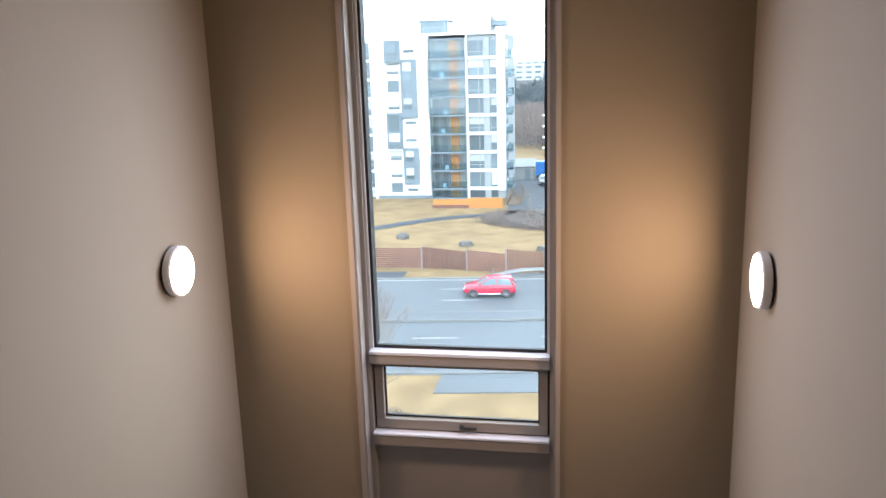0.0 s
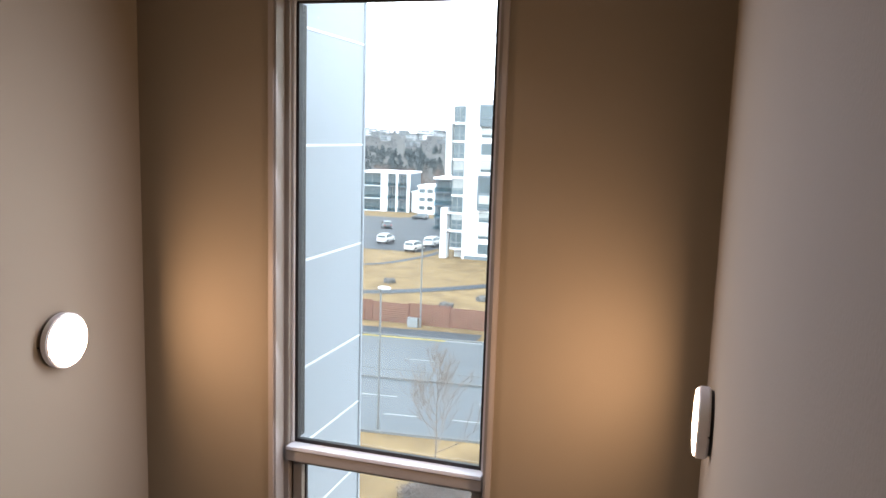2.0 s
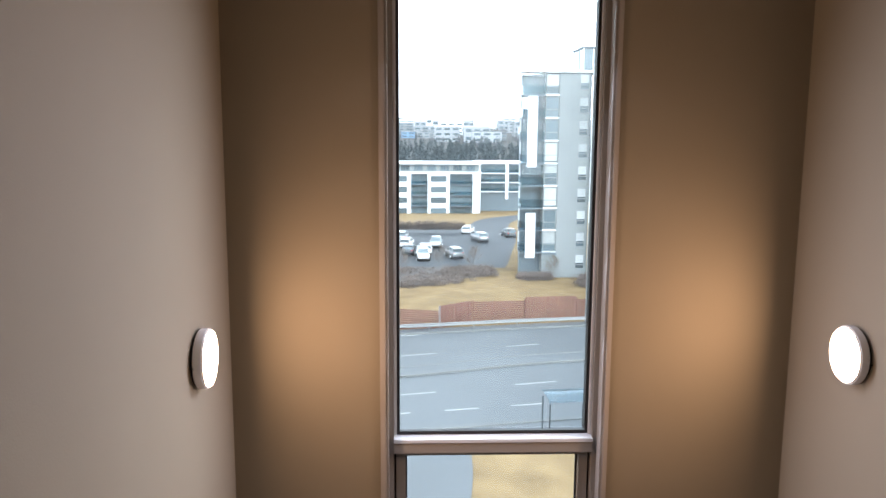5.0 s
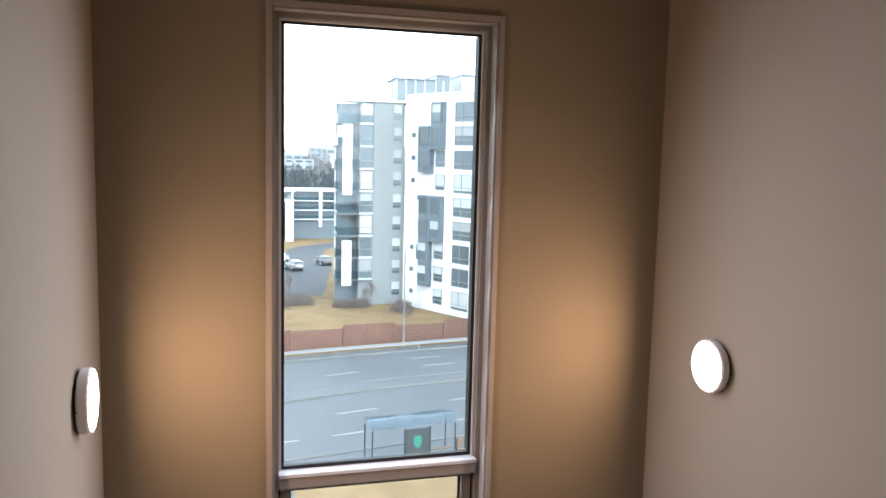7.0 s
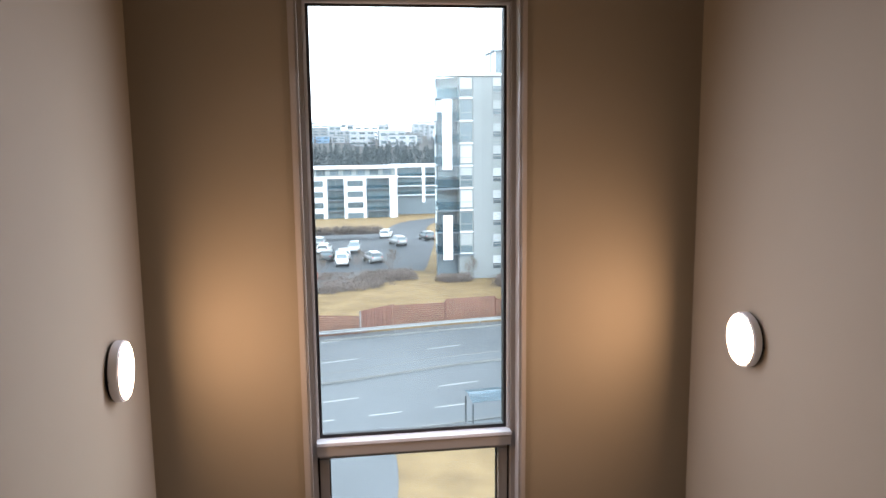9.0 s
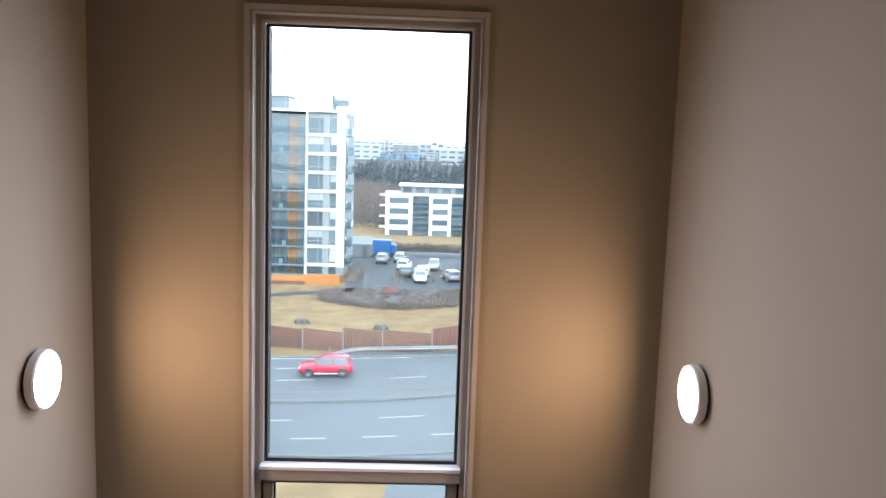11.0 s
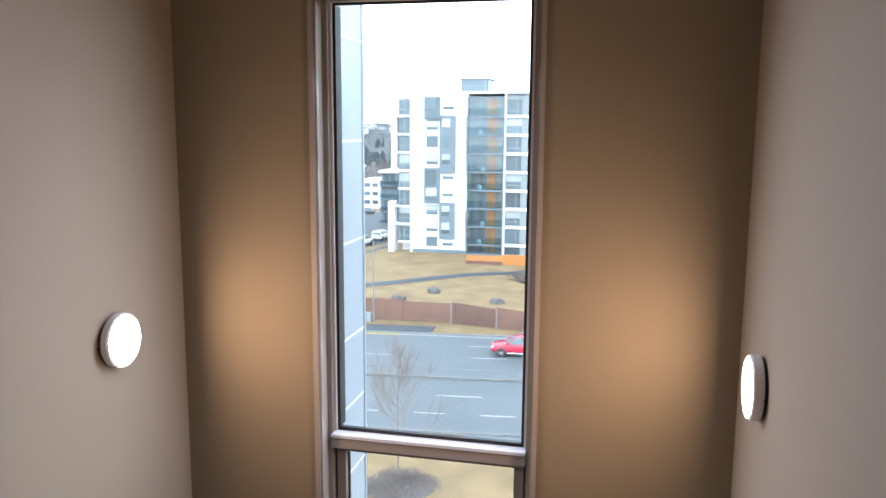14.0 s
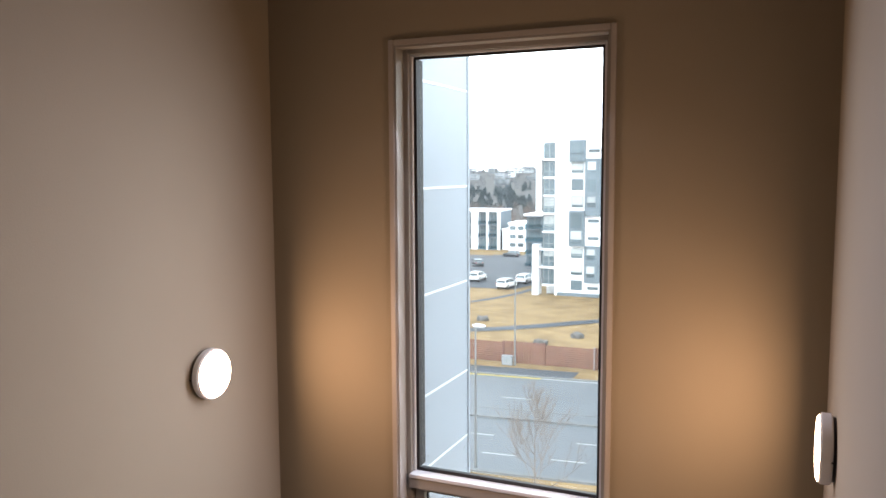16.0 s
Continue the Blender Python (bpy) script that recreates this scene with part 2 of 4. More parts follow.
# lining of the reveal
win("jamb_lining", OX0, OX0 + 0.014, -0.006, 0.09, ZF, OZ, ALU, "grey aluminium lining")
win("jamb_lining", OX1 - 0.014, OX1, -0.006, 0.09, ZF, OZ, ALU, "grey aluminium lining")
win("head_lining", OX0 + 0.014, OX1 - 0.014, -0.006, 0.09, OZ - 0.014, OZ, ALU, "grey aluminium lining")
bm = bmesh.new()
for x0, x1, z0, z1 in ((OX0 - 0.032, OX0 + 0.002, ZF, OZ + 0.03), (OX1 - 0.002, OX1 + 0.028, ZF, OZ + 0.03), (OX0 + 0.002, OX1 - 0.002, OZ - 0.002, OZ + 0.03)):
    box(bm, x0, x1, -0.012 - 0.2, -0.2, z0, z1)
part("casing", bm, PAINT_TRIM, window, "painted casing strip", 0.003)
# fixed frame
FX0, FX1 = -0.574, 0.572
win("frame_stile", OX0, FX0, 0.125, 0.26, ZF, OZ, ALU)
win("frame_stile", FX1, OX1, 0.125, 0.26, ZF, OZ, ALU)
win("frame_head", FX0, FX1, 0.125, 0.26, 2.462, OZ, ALU)
win("transom", FX0, FX1, 0.098, 0.26, -0.098, -0.034, ALU)
win("sill_rail", FX0, FX1, 0.098, 0.26, -0.660, -0.592, ALU)
# glazing beads and gasket of the upper light
win("glazing_bead", FX0, FX1, 0.092, 0.186, -0.034, -0.012, ALU_LIGHT, "pale flat bead", 0.003)
win("glazing_bead", FX0, FX1, 0.150, 0.185, 2.449, 2.462, ALU_LIGHT, "", 0.003)
win("glazing_bead", FX0, FX0 + 0.016, 0.150, 0.185, -0.012, 2.449, ALU_LIGHT, "", 0.003)
win("glazing_bead", FX1 - 0.016, FX1, 0.150, 0.185, -0.012, 2.449, ALU_LIGHT, "", 0.003)
win("gasket", FX0 + 0.016, FX1 - 0.016, 0.172, 0.20, -0.012, 0.009, GASKET, "", 0)
win("gasket", FX0 + 0.016, FX1 - 0.016, 0.178, 0.20, 2.436, 2.449, GASKET, "", 0)
win("gasket", FX0 + 0.016, FX0 + 0.033, 0.172, 0.26, 0.009, 2.436, GASKET, "", 0)
win("gasket", FX1 - 0.033, FX1 - 0.016, 0.172, 0.235, 0.009, 2.436, GASKET, "", 0)
pane = win("pane", FX0 + 0.018, FX1 - 0.018, 0.190, 0.194, -0.01, 2.447, GLASS, "clear glass", 0)
# vent sash
sash = win("vent_sash", FX0 + 0.012, FX1 - 0.012, 0.16, 0.235, -0.136, -0.108, ALU, "narrow top-hung vent sash")
win("sash_rail", FX0 + 0.012, FX1 - 0.012, 0.16, 0.235, -0.566, -0.500, ALU)
win("sash_stile", FX0 + 0.012, -0.508, 0.16, 0.235, -0.500, -0.136, ALU)
win("sash_stile", 0.506, FX1 - 0.012, 0.16, 0.235, -0.500, -0.136, ALU)
win("gasket", -0.508, 0.506, 0.205, 0.225, -0.500, -0.488, GASKET, "", 0)
win("gasket", -0.508, 0.506, 0.205, 0.225, -0.145, -0.136, GASKET, "", 0)
win("gasket", -0.508, -0.499, 0.205, 0.225, -0.488, -0.145, GASKET, "", 0)
win("gasket", 0.497, 0.506, 0.205, 0.225, -0.488, -0.145, GASKET, "", 0)
win("pane", -0.506, 0.504, 0.214, 0.218, -0.498, -0.138, GLASS, "clear glass", 0)
win("sill_bead", FX0, FX1, 0.092, 0.20, -0.592, -0.574, ALU_LIGHT, "pale sill bead", 0.004)
win("spandrel_panel", FX0, FX1, 0.19, 0.26, ZF, -0.660, ALU, "flat grey panel below the sash", 0)
# black strips close the open gap and stand for its shadow line
win("gasket", FX0, FX0 + 0.012, 0.19, 0.23, -0.574, -0.098, GASKET, "black strip standing for the shadowed gap round the vent sash", 0)
win("gasket", FX1 - 0.012, FX1, 0.19, 0.23, -0.574, -0.098, GASKET, "black strip standing for the shadowed gap round the vent sash", 0)
win("gasket", FX0 + 0.012, FX1 - 0.012, 0.19, 0.23, -0.108, -0.098, GASKET, "black strip standing for the shadowed gap round the vent sash", 0)
win("gasket", FX0 + 0.012, FX1 - 0.012, 0.19, 0.23, -0.574, -0.566, GASKET, "black strip standing for the shadowed gap round the vent sash", 0)
handle = win("vent_handle", -0.014, 0.020, 0.144, 0.16, -0.545, -0.517, STEEL, "steel sash handle", 0.004)
win("handle_bar", -0.004, 0.108, 0.126, 0.144, -0.539, -0.524, GASKET, "black handle bar", 0.004, handle)

# ---------- wall lamps ----------
def wall_lamp(name, x, side, label):
    """A round drum lamp; side is the way that its face looks."""
    lamp = thing(name, label, "wall lamp", "wall lamps", (x, -0.655, 0.690))
    bm = bmesh.new()
    cyl(bm, (0, 0, 0), (side * 0.012, 0, 0), 0.126, seg=64)
    part("back_plate", bm, GASKET, lamp, "dark mounting plate")
    bm = bmesh.new()
    cyl(bm, (side * 0.012, 0, 0), (side * 0.058, 0, 0), 0.140, 0.140, 72)
    bmesh.ops.bevel(bm, geom=[e for e in bm.edges if e.calc_face_angle(0) > 0.8], offset=0.006, segments=3, affect="EDGES")
    body = part("drum", bm, LAMP_BODY, lamp, "off-white drum housing", smooth=False)
    bm = bmesh.new()
    bmesh.ops.create_uvsphere(bm, u_segments=64, v_segments=24, radius=1.0)
    bmesh.ops.delete(bm, geom=[v for v in bm.verts if v.co.z < -0.02], context="VERTS")
    for v in bm.verts:
        v.co = Vector((side * (0.056 + 0.016 * max(v.co.z, 0) ** 0.5), 0.131 * v.co.x, 0.131 * v.co.y))
    part("diffuser", bm, LAMP_GLOW, lamp, "glowing opal diffuser", smooth=True)
    beam = bpy.data.lights.new("lamp_beam", "AREA")
    beam.shape, beam.size, beam.spread, beam.energy, beam.color = "DISK", 0.25, radians(175), BEAM, LAMP_COLOUR
    new("lamp_beam", beam).matrix_world = look((x + side * 0.075, -0.655, 0.690), (x + side, -0.655, 0.690))
    bm = bmesh.new()
    box(bm, side * 0.002, side * 0.018, -0.1415, -0.138, -0.012, -0.006)
    part("latch", bm, GASKET, lamp, "small dark latch")
    return lamp


wall_lamp("wall_lamp", XL, 1, "round white drum lamp glowing on the painted wall")
wall_lamp("wall_lamp", XR, -1, "round white drum lamp glowing on the painted wall")


# ---------- outdoors: ground ----------
G = -16.2


def road_y(x, off=0.0):
    """The line of the nearest lane dashes, shifted by off."""
    k = min(max((x + 5) / 17, 0), 1)
    widen = 0.6 + 1.7 * math.sin(math.pi * min(max(off / 19, 0), 1))
    return 43.55 + 0.122 * x + 0.0006 * x * x + off + k * k * (3 - 2 * k) * widen


def ground_z(x, y):
    """Level lawn and road, falling behind the towers and rising to far hills."""
    z = G - 4.3 * min(max((y - 120) / 80, 0), 1)
    if y > 260:
        k = min((y - 260) / 440, 1)
        left = min(max((-x - 60) / 200, 0), 1)
        z += (18.5 + 1.5 * left + 3.0 * noise.noise((x / 90, y / 160, 1.3))) * k * k * (3 - 2 * k)
    return z


def sheet(name, points, mat, label, category, lift, thick=0.3):
    """A sheet with that outline, laid over the ground, with an edge."""
    n = len(points)
    top = [(x, y, ground_z(x, y) + lift) for x, y in points]
    if sum(points[i][0] * points[(i + 1) % n][1] - points[(i + 1) % n][0] * points[i][1] for i in range(n)) < 0:
        top.reverse()
    low = [(x, y, z - thick) for x, y, z in top]
    me = bpy.data.meshes.new(name)
    me.from_pydata(top + low, [], [tuple(range(n))] + [(i, i + n, (i + 1) % n + n, (i + 1) % n) for i in range(n)])
    me.materials.append(mat)
    return tagged(new(name, me), label, category, kind="structure")


def ladder(name, left, right, mat, label, category, lift):
    """A bent strip between two edges, laid over the ground, quad by quad."""
    vs = [(x, y, ground_z(x, y) + lift) for x, y in left] + [(x, y, ground_z(x, y) + lift) for x, y in right]
    n = len(left)
    me = bpy.data.meshes.new(name)
    me.from_pydata(vs, [], [(i, n + i, n + i + 1, i + 1) for i in range(n - 1)])
    me.materials.append(mat)
    return tagged(new(name, me), label, category, kind="structure")


bm = bmesh.new()
xs = [-900, -600, -400, -280, -200, -150, -110] + list(range(-80, 81, 16)) + [110, 150, 200, 280, 400, 600, 900]
ys = [-120, -40, 0, 20, 40, 60, 80, 100, 120, 140, 160, 180, 200, 230, 260, 300, 340, 380, 420, 460, 500, 540, 580, 620, 660, 700, 800, 1000, 1400, 2500]
grid = [[bm.verts.new((x, y, ground_z(x, y))) for x in xs] for y in ys]
for j in range(len(ys) - 1):
    for i in range(len(xs) - 1):
        bm.faces.new((grid[j][i], grid[j][i + 1], grid[j + 1][i + 1], grid[j + 1][i]))
tagged(part("ground", bm, GRASS, smooth=True), "dry yellow winter grass reaching to low hills", "ground", kind="structure")

def hill_grid(name, mat, label, y0, lift):
    """The scrub that covers the ground behind the apartment blocks."""
    yy = [y for y in ys if y >= y0]
    vs = [(x, y, ground_z(x, y) + lift) for y in yy for x in xs]
    n = len(xs)
    me = bpy.data.meshes.new(name)
    me.from_pydata(vs, [], [(j * n + i, j * n + i + 1, (j + 1) * n + i + 1, (j + 1) * n + i) for j in range(len(yy) - 1) for i in range(n - 1)])
    me.materials.append(mat)
    return tagged(new(name, me), label, "hillside", kind="structure")


hill_grid("hillside", SCRUB, "grey-brown scrub on the far hillside", 230, 0.25)

XSR = [x * 2.5 for x in range(-28, 29)]


def strip(name, o0, o1, mat, label, category, lift, x0=-70, x1=70):
    xx = [x for x in XSR if x0 <= x <= x1]
    return sheet(name, [(x, road_y(x, o0)) for x in xx] + [(x, road_y(x, o1)) for x in reversed(xx)], mat, label, category, lift)


road = strip("road", -3.0, 19.0, ASPHALT, "damp grey asphalt road with two carriageways", "road", 0.03)
strip("median", 7.3, 9.0, ASPHALT, "low asphalt median between pale kerbs", "median", 0.15)
strip("kerb_median_near", 7.0, 7.3, KERB, "pale concrete kerb along the median", "kerb", 0.17)
strip("kerb_median_far", 9.0, 9.25, KERB, "pale concrete kerb along the median", "kerb", 0.17)
strip("kerb_near", -3.3, -3.0, KERB, "pale concrete kerb along the road", "kerb", 0.15)
strip("kerb_far", 19.0, 19.3, KERB, "pale concrete kerb along the road", "kerb", 0.15)
strip("parking_bay", 19.3, 21.9, ASPHALT_DARK, "dark asphalt lay-by beside the road", "lay-by", 0.05, -70, -14)
strip("pavement_near", -6.1, -3.9, ASPHALT, "grey asphalt pavement along the near verge", "pavement", 0.06, -7.5, 70)
strip("pavement_edge", -3.9, -3.3, ASPHALT, "grey asphalt strip behind the kerb", "pavement", 0.065, -7.5, 70)
strip("verge_strip", 19.3, 20.7, ASPHALT, "grey asphalt strip under the guard rail", "pavement", 0.07, -7.5, 70)
strip("yellow_line", 18.62, 18.95, MARK_YELLOW, "yellow painted line beside the lay-by", "road marking", 0.036, -70, -17.5)
strip("edge_line", 18.68, 18.86, MARK, "white painted edge line", "road marking", 0.036, -17.5, 0)


def dashes(off, period, length, start, width=0.16):
    x = start
    while x < 60:
        pts = [(x + k * length / 4, road_y(x + k * length / 4, off - width / 2)) for k in range(5)]
        pts += [(p, q + width) for p, q in reversed(pts)]
        ob = sheet("lane_dash", pts, MARK, "white painted lane dash", "road marking", 0.036, 0.02)
        x += period


dashes(0.0, 4.35, 2.2, -63.7)
dashes(3.4, 8.7, 3.1, -62.9)
dashes(12.5, 8.7, 2.9, -62.4)
dashes(15.8, 26.1, 2.9, -63.0)


def ribbon(name, mids, width, mat, label, lift=0.04):
    """A path of that width along a bent line."""
    pts, left, right = [Vector((*p, 0)) for p in mids], [], []
    fine = []
    for i in range(len(pts) - 1):
        a, b, c, d = pts[max(i - 1, 0)], pts[i], pts[i + 1], pts[min(i + 2, len(pts) - 1)]
        for k in range(8):
            s = k / 8
            fine.append(0.5 * (2 * b + (c - a) * s + (2 * a - 5 * b + 4 * c - d) * s * s + (3 * b - a - 3 * c + d) * s ** 3))
    fine.append(pts[-1])
    for i, p in enumerate(fine):
        t = (fine[min(i + 1, len(fine) - 1)] - fine[max(i - 1, 0)]).normalized()
        nrm = Vector((-t.y, t.x, 0)) * width / 2
        left.append((p + nrm).xy[:]), right.append((p - nrm).xy[:])
    return ladder(name, left, right, mat, label, "path", lift)


ribbon("lawn_path", [(-52, 73), (-40, 75.2), (-30.7, 78), (-24.6, 82.6), (-18.3, 88.6), (-13.8, 91.4), (-9, 93.4), (-7, 96)], 2.1, ASPHALT_DARK, "narrow dark asphalt path across the lawn")
ribbon("side_path", [(-52, 88), (-44, 92), (-37.8, 96), (-34.5, 104), (-33.5, 110)], 1.1, ASPHALT_DARK, "narrow dark footpath beside the building")
ribbon("near_path", [(-2.2, 16), (-0.9, 24), (0.2, 30), (0.7, 33.5), (0.9, 36.5), (0.9, 38.2)], 3.7, ASPHALT, "grey asphalt footpath crossing the near grass")
ladder("car_park", [(-9, 97), (-9, 100), (-10, 120), (-11, 140), (-12, 150)], [(11.4, 95.5), (12.2, 99), (16, 120), (18, 140), (18, 150)], ASPHALT_DARK, "dark damp asphalt car park behind the lawn", "car park", 0.05)
ladder("side_car_park", [(-62, 107), (-62, 120), (-62, 131)], [(-36, 108.5), (-33, 120), (-33, 131)], ASPHALT_DARK, "dark asphalt car park beside the white building", "car park", 0.05)
ribbon("access_road", [(10, 118), (13, 135), (15, 155), (20, 175), (30, 190)], 8, ASPHALT_DARK, "dark asphalt road leading between the apartment blocks", 0.08)
ribbon("access_road", [(-40, 122), (-46, 140), (-54, 160), (-62, 185)], 9, ASPHALT_DARK, "dark asphalt road between the apartment blocks", 0.08)

ladder("side_drive", [(-68, 131), (-74, 150), (-82, 180)], [(-34, 131), (-46, 150), (-57, 180)], ASPHALT_DARK, "dark asphalt drive between the apartment blocks", "road", 0.11)

# ---------- projecting wing with cladding, close outside the window ----------
wing = thing("cladding_wing", "pale blue-grey cladding panels on a projecting wing of the building", "facade", place=(-1.32, 2.9, G))
block("core", (-2.6, -0.03, -2.5, -0.03, 0, 24), CLAD, wing)
block("corner_trim", (-0.03, 0.012, -0.03, 0.012, 0, 24), CLAD, wing, "pale corner trim", 0.004)
joints = [G, -14.6, -13.7, -12.8, -11.9, -11.0, -10.1, -9.2, -8.3, -7.4, -6.5, -5.6, -4.7, -3.8, -2.9, -2.03, -1.40, -0.755, -0.115, 0.755, 1.65, 2.53, 3.42, 4.3, 5.2, 6.1, 7.0, 7.8]
for a, b in zip(joints, joints[1:]):
    panel = block("panel", (-0.03, 0.0, -2.5, -0.032, a - G + 0.01, b - G - 0.01), CLAD, wing, "", 0.002)
    block("joint_strip", (-0.03, 0.004, -2.5, -0.032, b - G - 0.0095, b - G + 0.0095), CLAD_JOINT, wing, "white joint strip")
    for k in (-0.12, -0.95, -1.8):
        for h in (0.1, b - a - 0.1):
            bm = bmesh.new()
            cyl(bm, (0, k, a - G + h), (0.004, k, a - G + h), 0.007, seg=6)
            part("rivet", bm, STEEL, panel)

# ---------- helpers for facades ----------
def put(ob, m):
    ob.matrix_basis = m
    return ob


def facade_window(parent, m, x0, x1, z0, z1, y, mat, frame_mat, blind=0.0, rail=0.0, mullion=None):
    """A window in a facade: frame, pane, and a drawn blind behind the upper part."""
    bm = bmesh.new()
    f = 0.07
    box(bm, x0, x0 + f, y - 0.06, y + 0.08, z0, z1), box(bm, x1 - f, x1, y - 0.06, y + 0.08, z0, z1)
    box(bm, x0 + f, x1 - f, y - 0.06, y + 0.08, z0, z0 + f), box(bm, x0 + f, x1 - f, y - 0.06, y + 0.08, z1 - f, z1)
    if rail:
        box(bm, x0 + f, x1 - f, y - 0.06, y + 0.08, z0 + rail - 0.04, z0 + rail + 0.04)
    if mullion:
        box(bm, mullion - 0.035, mullion + 0.035, y - 0.055, y + 0.08, z0 + f, z1 - f)
    w = put(part("window", bm, frame_mat, parent), m)
    block("pane", (x0 + f, x1 - f, y, y + 0.03, z0 + f, z1 - f), mat, w)
    if blind:
        block("blind", (x0 + f, x1 - f, y - 0.012, y - 0.003, z1 - f - (z1 - z0 - 2 * f) * blind, z1 - f), BLIND, w, "pale roller blind")
    return w


def slab(parent, m, name, x0, x1, y0, y1, z0, z1, mat, label=""):
    return put(block(name, (x0, x1, y0, y1, z0, z1), mat, parent, label), m)


rng = random.Random(4)
ID = Matrix.Identity(4)

# ---------- white apartment building with the glazed loggia ----------
tower = thing("apartment_building", "white nine-storey apartment building with a glazed loggia column and orange panels", "building", "apartment buildings", (-20, 112, G))
M = Matrix.Translation((20, -112, -G))


def A(name, x0, x1, y0, y1, z0, z1, mat, label=""):
    return slab(tower, M, name, x0, x1, y0, y1, z0, z1, mat, label)


YA = 105.5
LV = [-14.75 + 2.577 * i for i in range(9)]
A("wall", -28.8, -20.4, YA, 121, G + 0.5, 6.4, WHITE, "white rendered wall")
A("plinth", -28.8, -20.4, YA + 0.06, 121, G - 0.4, G + 0.5, DARKWALL, "dark grey plinth")
A("wall", -30.4, -28.8, YA + 1.6, 120, G - 0.4, 5.9, WHITE)
A("wall", -28.82, -28.5, YA - 0.02, YA + 1.7, G - 0.4, 6.4, WHITE)
A("wall", -20.4, -15.3, YA + 0.7, 121, G - 0.4, 6.0, GREYWALL)
A("wall", -15.3, -9.9, YA + 0.35, 121, G - 0.4, 6.4, GREYWALL)
A("roof", -28.9, -9.8, YA - 0.1, 121, 6.4, 6.72, WHITE, "white parapet")
# fins at the glazed corner
A("fin", -31.55, -30.75, YA - 0.4, YA + 1.2, -4.1, 3.2, WHITE, "white concrete fin")
A("fin", -32.0, -31.1, YA - 0.6, YA + 1.2, G, -8.9, WHITE, "white concrete fin")
A("fin", -20.95, -20.62, YA - 0.7, YA, -4.7, 3.3, WHITE, "white concrete fin")
A("fin", -20.95, -20.62, YA - 0.7, YA, -15.3, -10.0, WHITE, "white concrete fin")
for i, z in enumerate(LV[:8]):
    A("balcony_slab", -31.2 if i not in (0, 3) else -30.6, -28.8, YA - 0.25, YA + 1.6, z - 0.12, z + 0.12, WHITE)
    facade_window(tower, M, -30.5, -28.85, z + 0.15, z + 2.4, YA + 0.05, PANE_DARK, GREYWALL, rng.choice((0, 0, 0.35, 0.6)), 0.75, -29.7)
    A("side_pane", -30.6, -30.5, YA + 0.1, YA + 1.5, z + 0.15, z + 2.4, PANE_DARK)
# bays and windows of the white front
for z0, z1 in ((2.9, 5.95), (-8.95, -3.95)):
    A("bay", -26.65, -24.45, YA - 0.5, YA, z0, z1, DARKWALL, "slate grey bay")
for z0, z1, y, mat, bl in ((4.2, 5.8, -0.52, PANE_DARK, 0), (3.0, 4.1, -0.52, PANE_DARK, 0), (1.35, 2.75, 0, PANE_DARK, 0.75), (-1.08, 0.55, 0, PANE_DARK, 0), (-3.5, -1.85, 0, PANE_DARK, 0.8),
                           (-6.5, -4.15, -0.52, PANE_DARK, 0), (-8.7, -6.7, -0.52, PANE_DARK, 0.65), (-10.7, -9.3, 0, PANE_DARK, 0.55), (-13.1, -11.45, 0, PANE_DARK, 0.8), (-15.3, -13.85, 0, PANE_DARK, 0)):
    facade_window(tower, M, -26.45, -24.75, z0, z1, YA + y - 0.02, mat, DARKWALL if y else GREYWALL, bl, 0.45 if bl else 0)
for z0, z1 in ((-4.67, 3.37), (-14.1, -8.9)):
    A("bay", -24.42, -22.2, YA - 0.45, YA, z0, z1, DARKWALL, "slate grey bay")
for z0, z1, bl in ((1.4, 3.0, 0.8), (-1.25, 0.55, 0), (-3.5, -1.9, 0.55), (-10.9, -9.25, 0.55), (-13.4, -11.65, 0.65)):
    facade_window(tower, M, -24.15, -22.85, z0, z1, YA - 0.47, PANE_DARK, DARKWALL, bl)
for z in (4.2, -5.6, -8.05, -15.15):
    facade_window(tower, M, -24.05, -22.45, z, z + 0.48, YA - 0.02, PANE_DARK, GREYWALL)
# glazed loggia with orange panels
for i, z in enumerate([G + 0.1] + LV):
    A("loggia_slab", -20.45, -15.35, YA - 0.4, YA + 0.7, z - 0.14, z + 0.1, DARKWALL, "slate grey slab edge")
    if i < len(LV):
        top = LV[i] - 0.14
        A("orange_panel", -17.7, -16.45, YA + 0.6, YA + 0.7, z + 0.1, top, ORANGE, "orange wall panel")
        facade_window(tower, M, -20.2, -17.8, z + 0.15, top - 0.05, YA + 0.62, PANE_DARK, GREYWALL, 0, 0, -19.0)
        bal = A("balustrade", -20.4, -15.4, YA - 0.38, YA - 0.33, z + 0.1, z + 1.05, GLASS_BLUE, "blue-tinted glass balustrade")
        for k in range(4):
            xx = -20.4 + 1.25 * k
            A("loggia_pane", xx + 0.02, xx + 1.23, YA - 0.37, YA - 0.34, z + 1.06, top, GLASS_PALE, "clear balcony glazing")
        bm = bmesh.new()
        for k in range(5):
            box(bm, -20.43 + 1.25 * k, -20.37 + 1.25 * k, YA - 0.42, YA - 0.36, z + 0.1, top)
        put(part("loggia_post", bm, DARKWALL, tower), M)
        if i in (1, 2, 4, 5, 7):
            A("balcony_chair", -19.3 + 0.4 * (i % 3), -18.8 + 0.4 * (i % 3), YA - 0.1, YA + 0.35, z + 0.1, z + 0.75, WHITE, "white balcony furniture")
A("loggia_side", -20.5, -20.38, YA - 0.4, YA + 0.7, G, 6.0, GREYWALL)
A("loggia_side", -15.42, -15.3, YA - 0.4, YA + 0.7, G, 6.0, GREYWALL)
